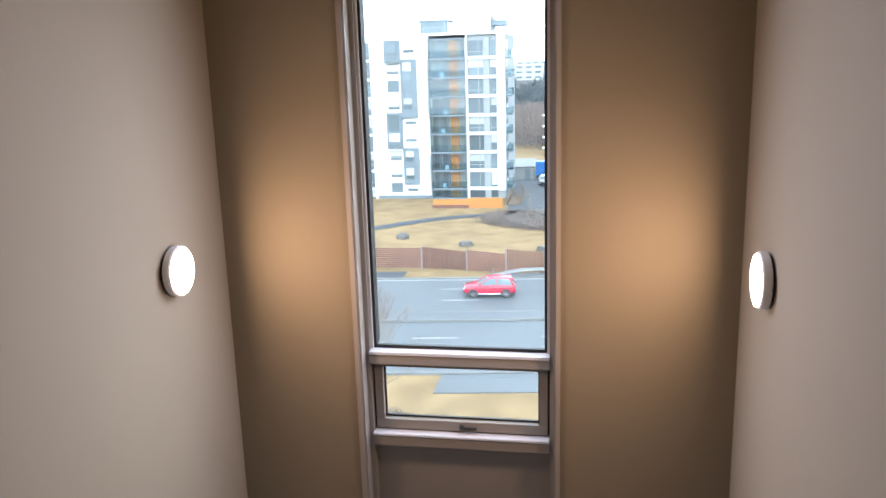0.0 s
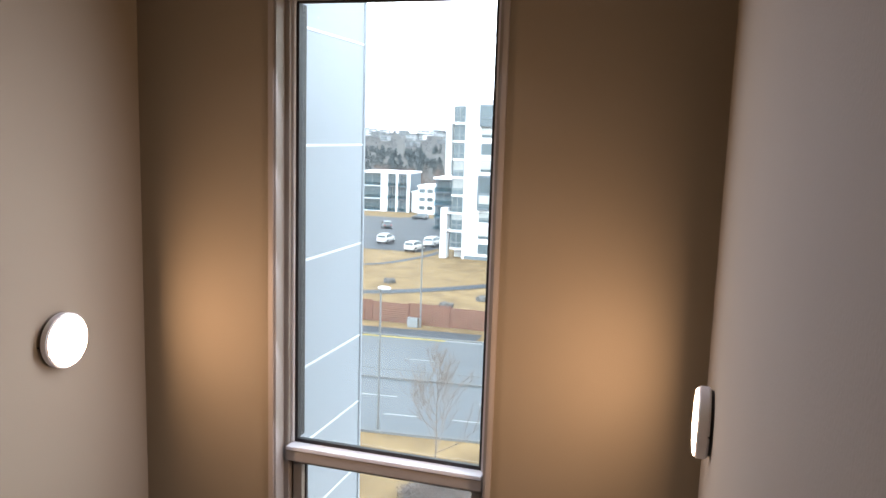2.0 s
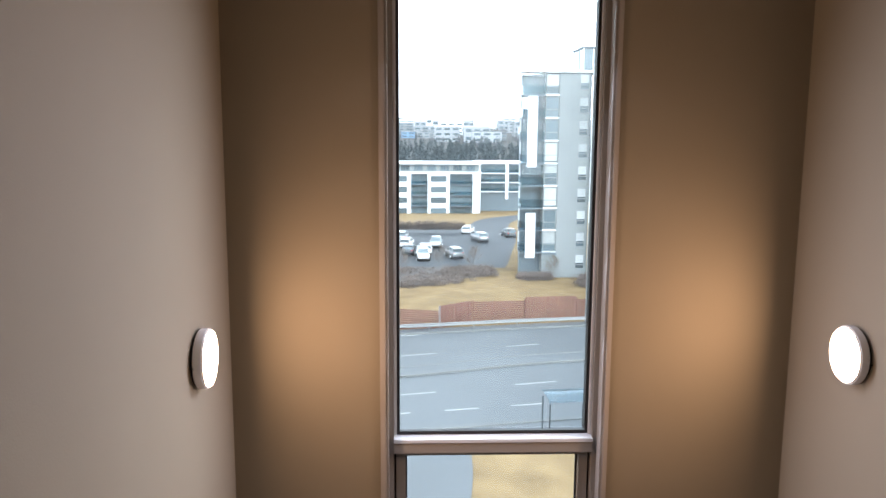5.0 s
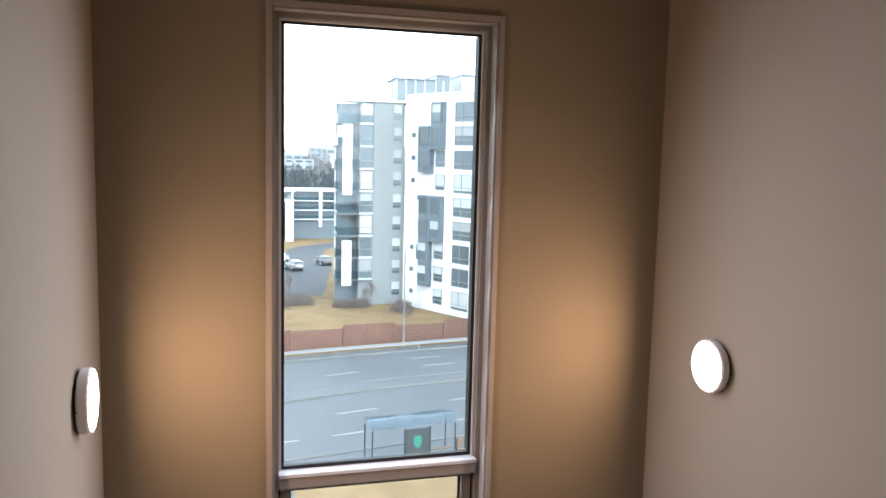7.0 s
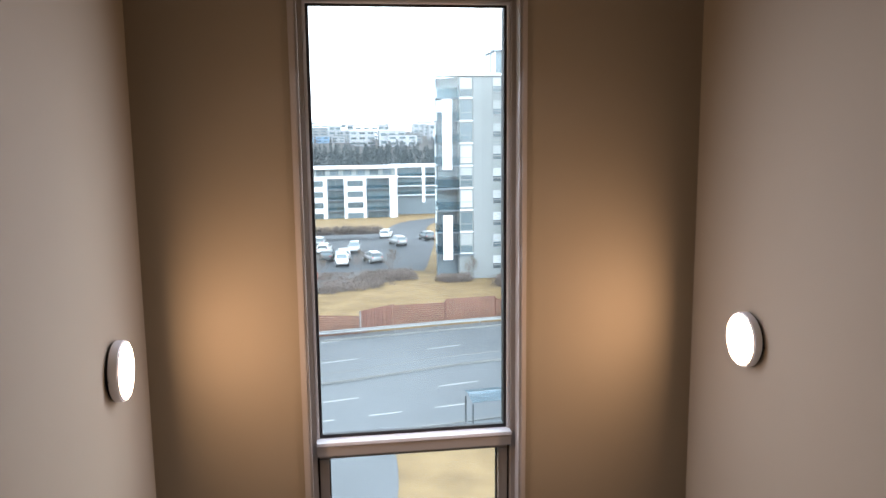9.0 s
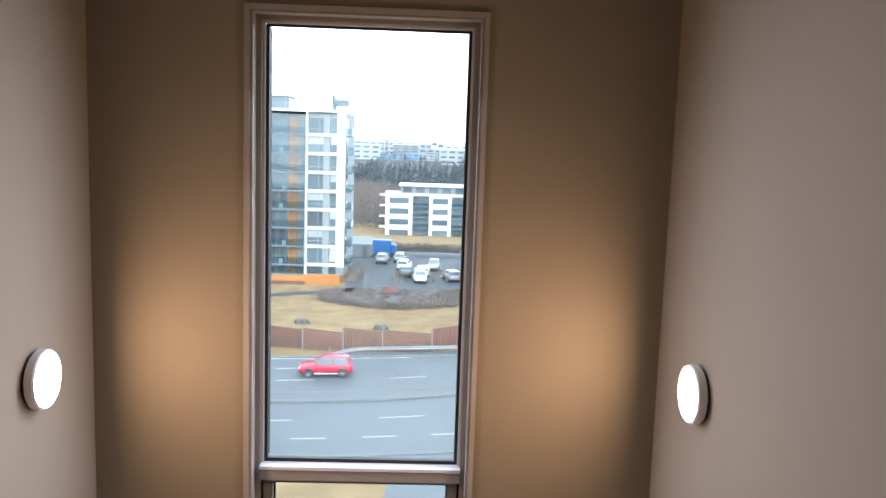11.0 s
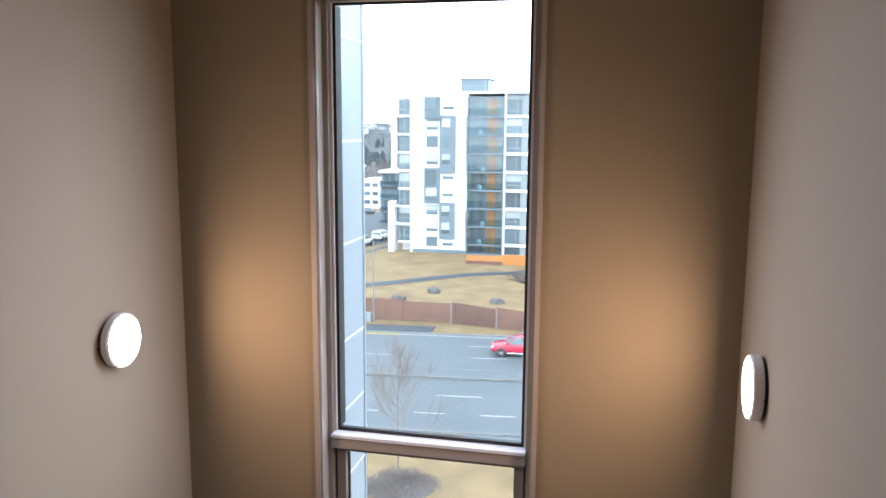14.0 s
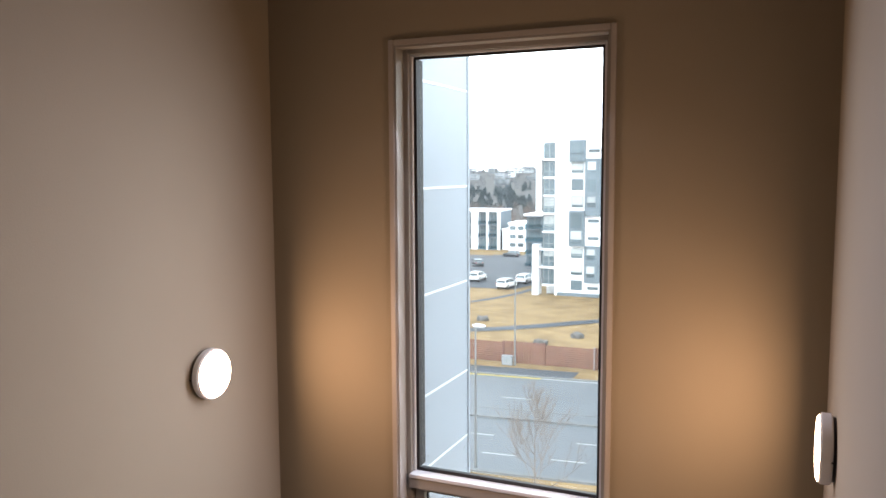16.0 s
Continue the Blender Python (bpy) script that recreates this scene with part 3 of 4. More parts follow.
# white grid of windows
for i, z in enumerate(LV[:8]):
    A("band", -15.3, -11.0, YA - 0.05, YA + 0.35, z - 0.19, z + 0.19, WHITE, "white concrete band")
    for x0, x1, mu in ((-15.05, -12.85, -13.55), (-11.95, -11.05, None)):
        facade_window(tower, M, x0, x1, z + 0.2, z + 2.38, YA + 0.28, PANE_DARK, GREYWALL, rng.choice((0, 0, 0.5, 0.9)), 0.6 if i % 2 else 0, mu)
A("pilaster", -12.83, -12.0, YA + 0.02, YA + 0.35, G, 6.0, GREYWALL, "pale grey pilaster")
A("corner_pier", -11.0, -9.9, YA - 0.05, YA + 0.35, G + 1.2, 6.4, WHITE, "white corner pier")
A("pilaster", -15.3, -15.08, YA - 0.05, YA + 0.3, G, 6.4, WHITE)
for i, z in enumerate(LV[:-1]):
    A("side_balcony", -9.9, -9.0, YA + 0.9, YA + 4, z, z + 1.0, GLASS_BLUE, "small side balcony")
    A("side_slab", -9.9, -8.95, YA + 0.85, YA + 4.1, z - 0.15, z, DARKWALL)
    A("side_pane", -9.92, -9.85, YA + 1.2, YA + 3.8, z + 1.0, z + 2.3, PANE_DARK)
A("ground_pane", -15.0, -11.0, YA + 0.3, YA + 0.36, G + 0.15, -15.0, PANE_DARK)
# roof boxes and rails
A("penthouse", -22.2, -18.2, 109, 114, 6.7, 8.5, PANE_DARK, "glazed rooftop room")
A("penthouse_roof", -22.5, -17.9, 108.8, 114.2, 8.5, 8.65, DARKWALL)
A("roof_plant", -11.9, -9.9, 108, 112, 7.6, 8.3, DARKWALL, "dark rooftop plant")
A("roof_plant_leg", -12.1, -11.8, 108, 112, 6.7, 8.9, DARKWALL)
bm = bmesh.new()
for k in range(14):
    cyl(bm, (-21 + 0.5 * k, 105.7, 6.7), (-21 + 0.5 * k, 105.7, 7.5), 0.03, seg=6)
cyl(bm, (-21, 105.7, 7.5), (-14.5, 105.7, 7.5), 0.035, seg=6)
cyl(bm, (-18.2, 106, 6.7), (-18.2, 106, 8.9), 0.05, seg=6)
put(part("roof_rail", bm, GREYWALL, tower, "thin grey roof rail"), M)

screen = thing("terrace_screen", "orange board screen round a ground-floor terrace", "fence", place=(-14.3, 98.5, G))
for k in range(22):
    x = -4.6 + 0.42 * k
    block("board", (x, x + 0.4, -0.9 + 0.04 * k * 0.42, -0.85 + 0.04 * k * 0.42, 0.0, 1.15 if k < 11 else 1.35), ORANGE, screen)
block("base_board", (-4.7, 0.2, -1.02, -0.95, 0, 0.45), FENCE, screen, "brown base boards")

# ---------- pale grey apartment building with the white wing ----------
grey = thing("apartment_building", "pale grey apartment building with glazed balconies and a white wing", "building", "apartment buildings", (17, 96, G))
M2 = Matrix.Translation((-17, -96, -G))


def B(name, x0, x1, y0, y1, z0, z1, mat, label=""):
    return slab(grey, M2, name, x0, x1, y0, y1, z0, z1, mat, label)


YB2 = 89.0
LB = [-15.75 + 2.66 * i for i in range(9)]
B("wall", 16.7, 20.45, YB2, 104, G - 0.4, 8.1, GREYWALL, "pale grey clad wall")
B("wall", 15.0, 16.7, YB2 + 0.15, 104, G - 0.4, 8.1, GREYWALL)
B("wall", 12.5, 15.0, YB2 + 1.6, YB2 + 2.6, G - 0.4, 7.9, DARKWALL)
B("roof", 12.3, 15.0, YB2 - 0.2, YB2 + 2.6, 8.1, 8.4, WHITE, "white roof edge")
B("roof", 15.0, 20.6, YB2 - 0.2, 104, 8.1, 8.4, WHITE, "white roof edge")
B("fin", 12.97, 14.1, YB2 - 0.35, YB2 + 0.1, -2.9, 5.4, WHITE, "white balcony fin")
B("fin", 12.97, 14.1, YB2 - 0.35, YB2 + 0.1, -13.75, -8.35, WHITE, "white balcony fin")
B("fin", 12.3, 12.97, YB2 - 0.33, YB2 + 0.1, 3.9, 5.15, WHITE, "white balcony fin")
B("side_fin", 12.35, 12.5, YB2 + 1.9, YB2 + 2.2, -13.0, 5.0, WHITE)
for i, z in enumerate(LB):
    if i:
        B("balcony_slab", 12.35, 15.0, YB2 - 0.2, YB2 + 2.2, z - 0.14, z + 0.06, DARKWALL, "slate grey slab edge")
        B("balustrade", 12.35, 15.0, YB2 - 0.2, YB2 - 0.15, z + 0.06, z + 1.05, GLASS_BLUE, "blue-tinted glass balustrade")
        B("balustrade", 12.35, 12.4, YB2 - 0.15, YB2 + 2.2, z + 0.06, z + 1.05, GLASS_BLUE, "blue-tinted glass balustrade")
        B("balcony_pane", 12.4, 13.6, YB2 - 0.15, YB2 - 0.12, z + 1.08, z + 2.5, GLASS_PALE)
        B("balcony_pane", 13.64, 15.0, YB2 - 0.15, YB2 - 0.12, z + 1.08, z + 2.5, GLASS_PALE)
        B("balcony_post", 13.58, 13.66, YB2 - 0.16, YB2 - 0.1, z + 0.06, z + 2.52, DARKWALL)
        facade_window(grey, M2, 15.1, 16.65, z + 0.12, z + 2.45, YB2 + 0.1, PANE_DARK, GREYWALL, rng.choice((0, 0.4, 0.6, 0.95)), 0.85)
        B("band", 15.05, 16.7, YB2 - 0.06, YB2 + 0.15, z - 0.08, z + 0.08, WHITE)
    facade_window(grey, M2, 19.05, 20.15, z + 0.65, z + 2.4, YB2 - 0.02, PANE_DARK, GREYWALL, rng.choice((0, 0.6, 0.6, 0.6)), 0.5)
B("canopy", 15.0, 16.75, YB2 - 0.2, YB2 + 0.15, LB[1] - 0.3, LB[1], DARKWALL)
B("penthouse", 20.2, 25.2, 93, 99, 8.4, 11.3, PANE_DARK, "glazed penthouse")
B("penthouse_roof", 20.0, 25.3, 92.7, 99.2, 11.3, 11.45, DARKWALL)
B("penthouse", 25.3, 27.1, 93, 99, 8.4, 11.95, PANE_DARK, "raised glazed corner of the penthouse")
B("penthouse_roof", 25.25, 27.2, 92.8, 99.2, 11.95, 12.1, DARKWALL)
B("penthouse", 28.6, 31.5, 93, 99, 8.9, 12.1, BLIND, "pale glazed penthouse")
B("penthouse_roof", 28.5, 31.6, 92.8, 99.2, 12.1, 12.25, DARKWALL)
for x in (20.2, 21.4, 22.6, 23.8, 25.2, 26.2, 27.1):
    B("penthouse_post", x - 0.06, x + 0.06, 92.9, 92.99, 8.4, 11.3, WHITE)
B("pergola_beam", 16.6, 20.0, 92.8, 92.9, 11.38, 11.5, DARKWALL, "open steel frame on the roof")
B("pergola_post", 16.6, 16.72, 92.8, 92.9, 8.4, 11.38, DARKWALL)
B("pergola_post", 19.6, 19.72, 92.8, 92.9, 8.4, 11.38, DARKWALL)
B("roof_handrail", 12.4, 16.4, YB2 - 0.1, YB2 - 0.05, 9.35, 9.41, GREYWALL, "thin grey roof rail")
for k in range(11):
    B("roof_baluster", 12.42 + 0.39 * k, 12.46 + 0.39 * k, YB2 - 0.1, YB2 - 0.05, 8.4, 9.35, GREYWALL)
# white wing that comes forward
MW = M2 @ pose(20.45, 88.6, 0, 0, 0, -61.5)


def W(name, x0, x1, y0, y1, z0, z1, mat, label=""):
    return slab(grey, MW, name, x0, x1, y0, y1, z0, z1, mat, label)


W("wall", 0, 17, 0, 9, G - 0.4, 8.9, WHITE, "white rendered wall")
W("roof", -0.1, 17.1, -0.1, 9, 8.9, 9.1, WHITE)
for i, z in enumerate(LB):
    if i in (0, 1, 2, 5, 6, 7):
        facade_window(grey, MW, 1.25, 1.85, z + 1.2, z + 1.75, -0.03, PANE_DARK, GREYWALL)
    if i in (1, 2, 3, 4, 6, 7):
        W("bay", 2.9, 5.0, -0.6, 0, z - 0.2, z + 2.46, DARKWALL, "slate grey bay")
        facade_window(grey, MW, 3.1, 4.7, z + 0.3, z + 2.3, -0.64, PANE_DARK, DARKWALL, rng.choice((0, 0.5, 0)))
    if i in (3, 4, 7, 8):
        W("bay", 5.0, 6.9, -0.6, 0, z - 0.2, z + 2.46, DARKWALL, "slate grey bay")
        facade_window(grey, MW, 5.2, 6.7, z + 0.3, z + 2.3, -0.64, PANE_DARK, DARKWALL, rng.choice((0, 0.5, 0)))
    else:
        facade_window(grey, MW, 5.4, 6.9, z + 0.5, z + 2.3, -0.03, PANE_DARK, GREYWALL, rng.choice((0, 0.5, 0.8)), 0.5)
    facade_window(grey, MW, 8.4, 12.0, z + 0.3, z + 2.4, -0.03, PANE_DARK, GREYWALL, rng.choice((0, 0.9, 0.5)), 0.6, 9.6)
    facade_window(grey, MW, 13.4, 15.4, z + 0.3, z + 2.4, -0.03, PANE_DARK, GREYWALL, rng.choice((0, 0.9)), 0.6)
for z0, z1 in ((-3.2, -8.4), (-10.2, -15.4)):
    W("fin", 2.95, 3.25, -1.0, -0.6, z1, z0, WHITE, "white fin")
W("fin", 11.9, 12.4, -0.9, 0, -16, -7.8, WHITE, "white fin")


# ---------- lower apartment blocks further off ----------
def low_block(x, y, turn, length, depth, top, storeys, bays, label, base=None):
    """A white block: dark recessed bays between white walls with strip windows."""
    g = (ground_z(x, y) if base is None else base)
    b = thing("apartment_block", label, "building", "low apartment blocks", (x, y, g), turn)
    h = (top - g) / storeys
    slabs = block("wall", (0, length, 0.5, depth, -7, top - g), DARKWALL, b, "slate grey recessed wall")
    block("roof", (-0.3, length + 0.3, -0.6, depth, top - g, top - g + 0.45), WHITE, b, "white roof slab")
    for kind, x0, x1 in bays:
        if kind == "w":
            block("front_wall", (x0, x1, -0.4, 0.5, -2, top - g), WHITE, b, "white rendered wall")
            n = max(1, int((x1 - x0) / 4))
            for i in range(storeys):
                for k in range(n):
                    a = x0 + (x1 - x0) * (k + 0.14) / n
                    c = x0 + (x1 - x0) * (k + 0.86) / n
                    facade_window(b, ID, a, c, i * h + 0.7, i * h + h - 0.55, -0.42, PANE_DARK, GREYWALL)
        elif kind == "p":
            block("pier", (x0, x1, -0.5, 0.5, -2, top - g), WHITE, b, "white pier")
        else:
            for i in range(storeys):
                block("balcony_slab", (x0, x1, -0.7, 0.5, i * h - 0.12, i * h + 0.12), WHITE if kind == "f" else DARKWALL, b)
                block("balustrade", (x0, x1, -0.72, -0.66, i * h + 0.12, i * h + 1.0), GLASS_BLUE, b)
                facade_window(b, ID, x0 + 0.4, x1 - 0.4, i * h + 0.2, i * h + h - 0.3, 0.42, PANE_DARK, GREYWALL, 0, 0, (x0 + x1) / 2)
    return b


white_low = low_block(-8.0, 200, 0, 25, 12, -10.2, 4, (("w", 0, 7), ("d", 7, 11.3), ("w", 11.3, 17), ("d", 17, 23), ("p", 23, 25)), "low white block with dark balcony bays and set-back top floor", -21.3)
block("penthouse", (3.8, 24.6, 0.8, 11, 11.55, 13.5), GREYWALL, white_low, "pale grey set-back top floor")
block("upper_roof", (3.4, 25.4, -0.4, 11.5, 13.5, 13.9), WHITE, white_low, "white roof slab")
for k in range(6):
    block("penthouse_window", (4.4 + 3.4 * k, 6.6 + 3.4 * k, 0.68, 0.78, 11.9, 13.2), PANE_DARK, white_low)
for k in range(4):
    block("end_balcony", (-1.6, -0.02, 0.2, 3.4, 2.77 * k + 2.6, 2.77 * k + 2.85), WHITE, white_low, "white end balcony")
    block("end_pane", (-0.06, 0.0, 0.6, 3.2, 2.77 * k + 0.3, 2.77 * k + 2.4), PANE_DARK, white_low)
low_block(16.6, 206, 0, 18, 12, -7.9, 3, (("p", 0, 0.9), ("f", 0.9, 7.6), ("p", 7.6, 8.4), ("f", 8.4, 17), ("p", 17, 18)), "low white block with framed balcony bays", -15.3)
low_block(-86, 204, 4, 14, 12, -9.8, 4, (("f", 0, 5.6), ("p", 5.6, 7.6), ("d", 7.6, 10.0), ("p", 10.0, 10.6), ("d", 10.6, 13.2), ("p", 13.2, 14)), "low white block with tall glazed bays", -24.0)
low_block(-71.6, 206, 0, 3.0, 10, -15.0, 2, (("p", 0, 3.0),), "plain white two-storey annex", -20)
low_block(-68.7, 203, 0, 4.6, 10, -13.0, 3, (("w", 0, 2.3), ("w", 2.3, 4.6)), "small white three-storey block with square windows", -20)
low_block(-47.2, 150, 0, 7, 10, -7.5, 4, (("d", 0, 3.5), ("d", 3.5, 7)), "dark glazed block behind the white building", -18)


# ---------- far hills: woods and houses ----------
def clump_cloud(name, spots, mat, label, category, seed, tall=1.0, slim=0.45, rise=0.8):
    """Many small leaf-sized or twig-sized faces in uneven clumps, joined."""
    r = random.Random(seed)
    vs, fs = [], []
    for x, y, z, w, h, n, size in spots:
        for _ in range(n):
            u = r.random()
            a = r.random() * 6.2832
            rad = w * math.sqrt(r.random()) * (1 - 0.75 * u * tall)
            p = Vector((x + rad * math.cos(a), y + rad * math.sin(a), z + h * u))
            d1 = Vector((r.gauss(0, 1), r.gauss(0, 1), r.gauss(0, 1) + rise)).normalized() * size * r.uniform(0.5, 1.3)
            d2 = Vector((r.gauss(0, 1), r.gauss(0, 1), r.gauss(0, 1))).normalized() * size * slim
            i = len(vs)
            vs += [tuple(p - d2), tuple(p + d2), tuple(p + d1)]
            fs.append((i, i + 1, i + 2))
    me = bpy.data.meshes.new(name)
    me.from_pydata(vs, [], fs)
    me.materials.append(mat)
    return tagged(new(name, me), label, category, kind="stuff")


r = random.Random(11)
spots = []
for _ in range(1500):
    y = r.uniform(330, 480)
    x = r.uniform(-0.62, 0.42) * y
    if x < -100 and r.random() < 0.2:
        continue
    h = r.uniform(5, 9) if x > -60 else r.uniform(3.5, 6)
    spots.append((x, y, ground_z(x, y) - 0.5, r.uniform(1.3, 2.2), h, 120, 0.9))
clump_cloud("conifer_wood", spots, CONIFER, "grey-green conifer wood on the far slope", "woods", 5, 1.0, 0.3, 1.5)
spots = []
for _ in range(700):
    y = r.uniform(480, 720)
    x = r.uniform(-0.62, 0.42) * y
    spots.append((x, y, ground_z(x, y) - 0.5, r.uniform(2, 4), r.uniform(3, 7), 70, 0.9))
clump_cloud("far_trees", spots, FARTREE, "bare grey trees among the houses on the hill", "woods", 6, 0.6, 0.3, 1.5)
spots = []
for _ in range(420):
    y = r.uniform(212, 330)
    x = r.uniform(-40, -8) if r.random() < 0.75 else r.uniform(-130, -60)
    spots.append((x, y, ground_z(x, y) - 0.3, r.uniform(2, 3.5), r.uniform(4, 8.5), 260, 1.3))
clump_cloud("bare_trees", spots, TWIG, "bare brown trees behind the car park", "woods", 7, 0.5, 0.06, 2.0)


def far_house(x, y, w, d, h, mat, storeys):
    """A distant block with window bands and a roof slab."""
    z = ground_z(x, y)
    b = thing("house", "pale house far off on the wooded hillside" if h < 8 else "pale apartment house far off on the ridge", "house", "houses on the hill", (x, y, z))
    block("wall", (-w / 2, w / 2, -d / 2, d / 2, -2, h), mat, b)
    block("roof", (-w / 2 - 0.4, w / 2 + 0.4, -d / 2 - 0.4, d / 2 + 0.4, h, h + 0.5), ROOF if h < 8 else WHITE, b)
    for i in range(storeys):
        z0 = h * (i + 0.35) / storeys
        n = max(2, int(w / 5))
        for k in range(n):
            xx = -w / 2 + w * (k + 0.18) / n
            block("window", (xx, xx + 0.64 * w / n, -d / 2 - 0.12, -d / 2 - 0.02, z0, z0 + 0.38 * h / storeys), PANE_DARK, b)


for _ in range(60):
    y = r.uniform(520, 740)
    x = r.uniform(-0.6, -0.2) * y
    far_house(x, y, r.uniform(5, 10), 8, r.uniform(2.8, 4.5), r.choice((FARHOUSE, FARHOUSE, WHITE)), 2)
for _ in range(90):
    y = r.uniform(520, 860)
    x = r.uniform(-0.16, 0.42) * y
    far_house(x, y, r.uniform(8, 24), 12, r.uniform(5, 12), r.choice((FARHOUSE, FARHOUSE, FARHOUSE, WHITE)), r.choice((2, 3, 4)))
for k in range(5):
    far_house(-26 + 11 * k, 560 + 3 * k, 9.5, 12, 4.2 - 0.4 * (k % 2), FARBLUE if k != 3 else FARHOUSE, 2)

# ---------- fence along the road ----------
fence = thing("board_fence", "red-brown board fence with alternating upright and level boards", "fence", place=(0, 65.4, G))
FX = [-62, -58, -54, -50, -46, -42, -38, -34, -30, -26.2, -22.5, -18.5, -13.9, -9.6, -6.0, -2.5, 1.9, 5.1, 10.0, 15.0, 20.0, 25, 30, 35, 40, 45, 50]


def fence_y(x):
    """The fence's line: it dips towards the road and swings back along the guard rail."""
    if x > 3:
        return 66.6 + 0.09 * x
    return 65.4 + (0.02 * x if x < 0 else 0) - 0.9 * max(0, min((x + 14) / 6, 1)) + (0.12 * x if x > 0 else 0)


for n, (x0, x1) in enumerate(zip(FX, FX[1:])):
    y0, y1 = fence_y(x0) - 65.4, fence_y(x1) - 65.4
    step = 0.0 if n % 2 else (0.34 if x0 > 3 else 0.14)
    m = pose(x0, y0, 0, 0, 0, math.degrees(math.atan2(y1 - y0, x1 - x0)))
    length = math.hypot(x1 - x0, y1 - y0)
    drop = -0.3 if -14 < x0 < 1 else 0.0
    bm = bmesh.new()
    rr = random.Random(n)
    if n % 2 == 0:
        k = 0.08
        while k < length - 0.1:
            t = 1.95 + step + drop * k / length
            box(bm, k, k + 0.125, rr.uniform(-0.035, 0.02), 0.035, 0.05, t + rr.uniform(-0.015, 0.015))
            k += 0.158
    else:
        for i in range(10):
            z = 0.08 + 0.19 * i
            vs = box(bm, 0.07, length - 0.07, rr.uniform(-0.02, 0.015), 0.035, z, z + 0.155)
            for v in vs:
                if v.co.x > length / 2:
                    v.co.z += drop
    panel = put(part("fence_panel", bm, FENCE, fence, "level boards" if n % 2 else "upright boards"), m)
    bm = bmesh.new()
    box(bm, -0.06, 0.06, -0.09, 0.06, -0.1, 2.12)
    put(part("fence_post", bm, POST if -14 < x0 < 3 else FENCE, fence, "grey post" if -14 < x0 < 3 else ""), m)
for px, py, hz in ((-3.0, 72.9, 0.6), (-18.7, 78.2, 0.7), (-21.4, 73.5, 0.65), (-31.6, 83.7, 0.7), (-11.2, 74.9, 0.6)):
    rock = bmesh.new()
    bmesh.ops.create_icosphere(rock, subdivisions=3, radius=1.0)
    for v in rock.verts:
        k = 1 + 0.45 * noise.noise(v.co * 1.7 + Vector((px, py, 0))) + 0.12 * noise.noise(v.co * 5 + Vector((py, px, 0)))
        v.co = Vector((v.co.x * 0.7 * k, v.co.y * 0.5 * k, min(max(v.co.z, -0.3), 0.62) * hz * k))
    ob = part("boulder", rock, ROCK, smooth=True)
    ob.location = (px, py, G + 0.1)
    tagged(ob, "dark grey boulder lying on the dry lawn", "boulder", "lawn boulders")

# ---------- guard rail, poles, cabinet ----------
rail = thing("guard_rail", "galvanised steel guard rail along the far kerb", "guard rail", place=(0, 0, G))
bm = bmesh.new()
prev = None
for k in range(60):
    x = -7.5 + k * 1.0
    y = road_y(x, 19.9 - (0.0 if x > -4 else 0.25 * (-4 - x)))
    zt = 0.75 if x > -5 else 0.3 + 0.45 * (x + 7.5) / 2.5
    ring = [bm.verts.new((x, y + dy, zt + dz)) for dy, dz in ((0, 0.0), (-0.05, -0.06), (0, -0.15), (-0.05, -0.24), (0, -0.31), (0.03, -0.31), (0.03, 0))]
    if prev:
        for i in range(7):
            bm.faces.new((prev[i], ring[i], ring[(i + 1) % 7], prev[(i + 1) % 7]))
    prev = ring
part("rail", bm, GALV, rail)
for k in range(0, 15):
    x = -7 + k * 4.0
    block("rail_post", (x - 0.04, x + 0.04, road_y(x, 19.95), road_y(x, 20.05), 0, 0.7), GALV, rail)


def pole(name, x, y, h, label, head):
    p = thing(name, label, "street lamp", "street lamps", (x, y, G))
    bm = bmesh.new()
    cyl(bm, (0, 0, 0), (0, 0, h), 0.085, 0.05, 12)
    cyl(bm, (0, 0, 0), (0, 0, 0.9), 0.11, 0.1, 12)
    part("mast", bm, GALV, p, "galvanised mast")
    if head:
        bm = bmesh.new()
        bmesh.ops.create_uvsphere(bm, u_segments=20, v_segments=12, radius=1)
        for v in bm.verts:
            v.co = Vector((v.co.x * 0.42 + 0.22, v.co.y * 0.16, v.co.z * 0.12 + h + 0.1))
        part("lamp_head", bm, WHITE, p, "white lamp head", smooth=True)
    return p


pole("street_lamp", -15.2, 38.9, 8.75, "tall slim street lamp with a white head beside the road", True)
pole("street_lamp", -21.1, 64.2, 8.0, "tall slim grey lamp mast beside the board fence", False)
pole("street_lamp", 15.7, 67.2, 9.3, "tall slim grey lamp mast beside the board fence", False)
cab = thing("utility_cabinet", "pale grey utility cabinet standing before the fence", "cabinet", place=(-21.8, 64.1, G))
block("body", (-0.5, 0.5, -0.2, 0.2, 0.06, 0.86), CABINET, cab, "", 0.02)
block("lid", (-0.53, 0.53, -0.23, 0.23, 0.86, 0.9), CABINET, cab, "", 0.008)
block("base", (-0.48, 0.48, -0.18, 0.18, 0, 0.06), KERB, cab)
block("door_seam", (-0.006, 0.006, -0.205, -0.198, 0.1, 0.82), GASKET, cab)

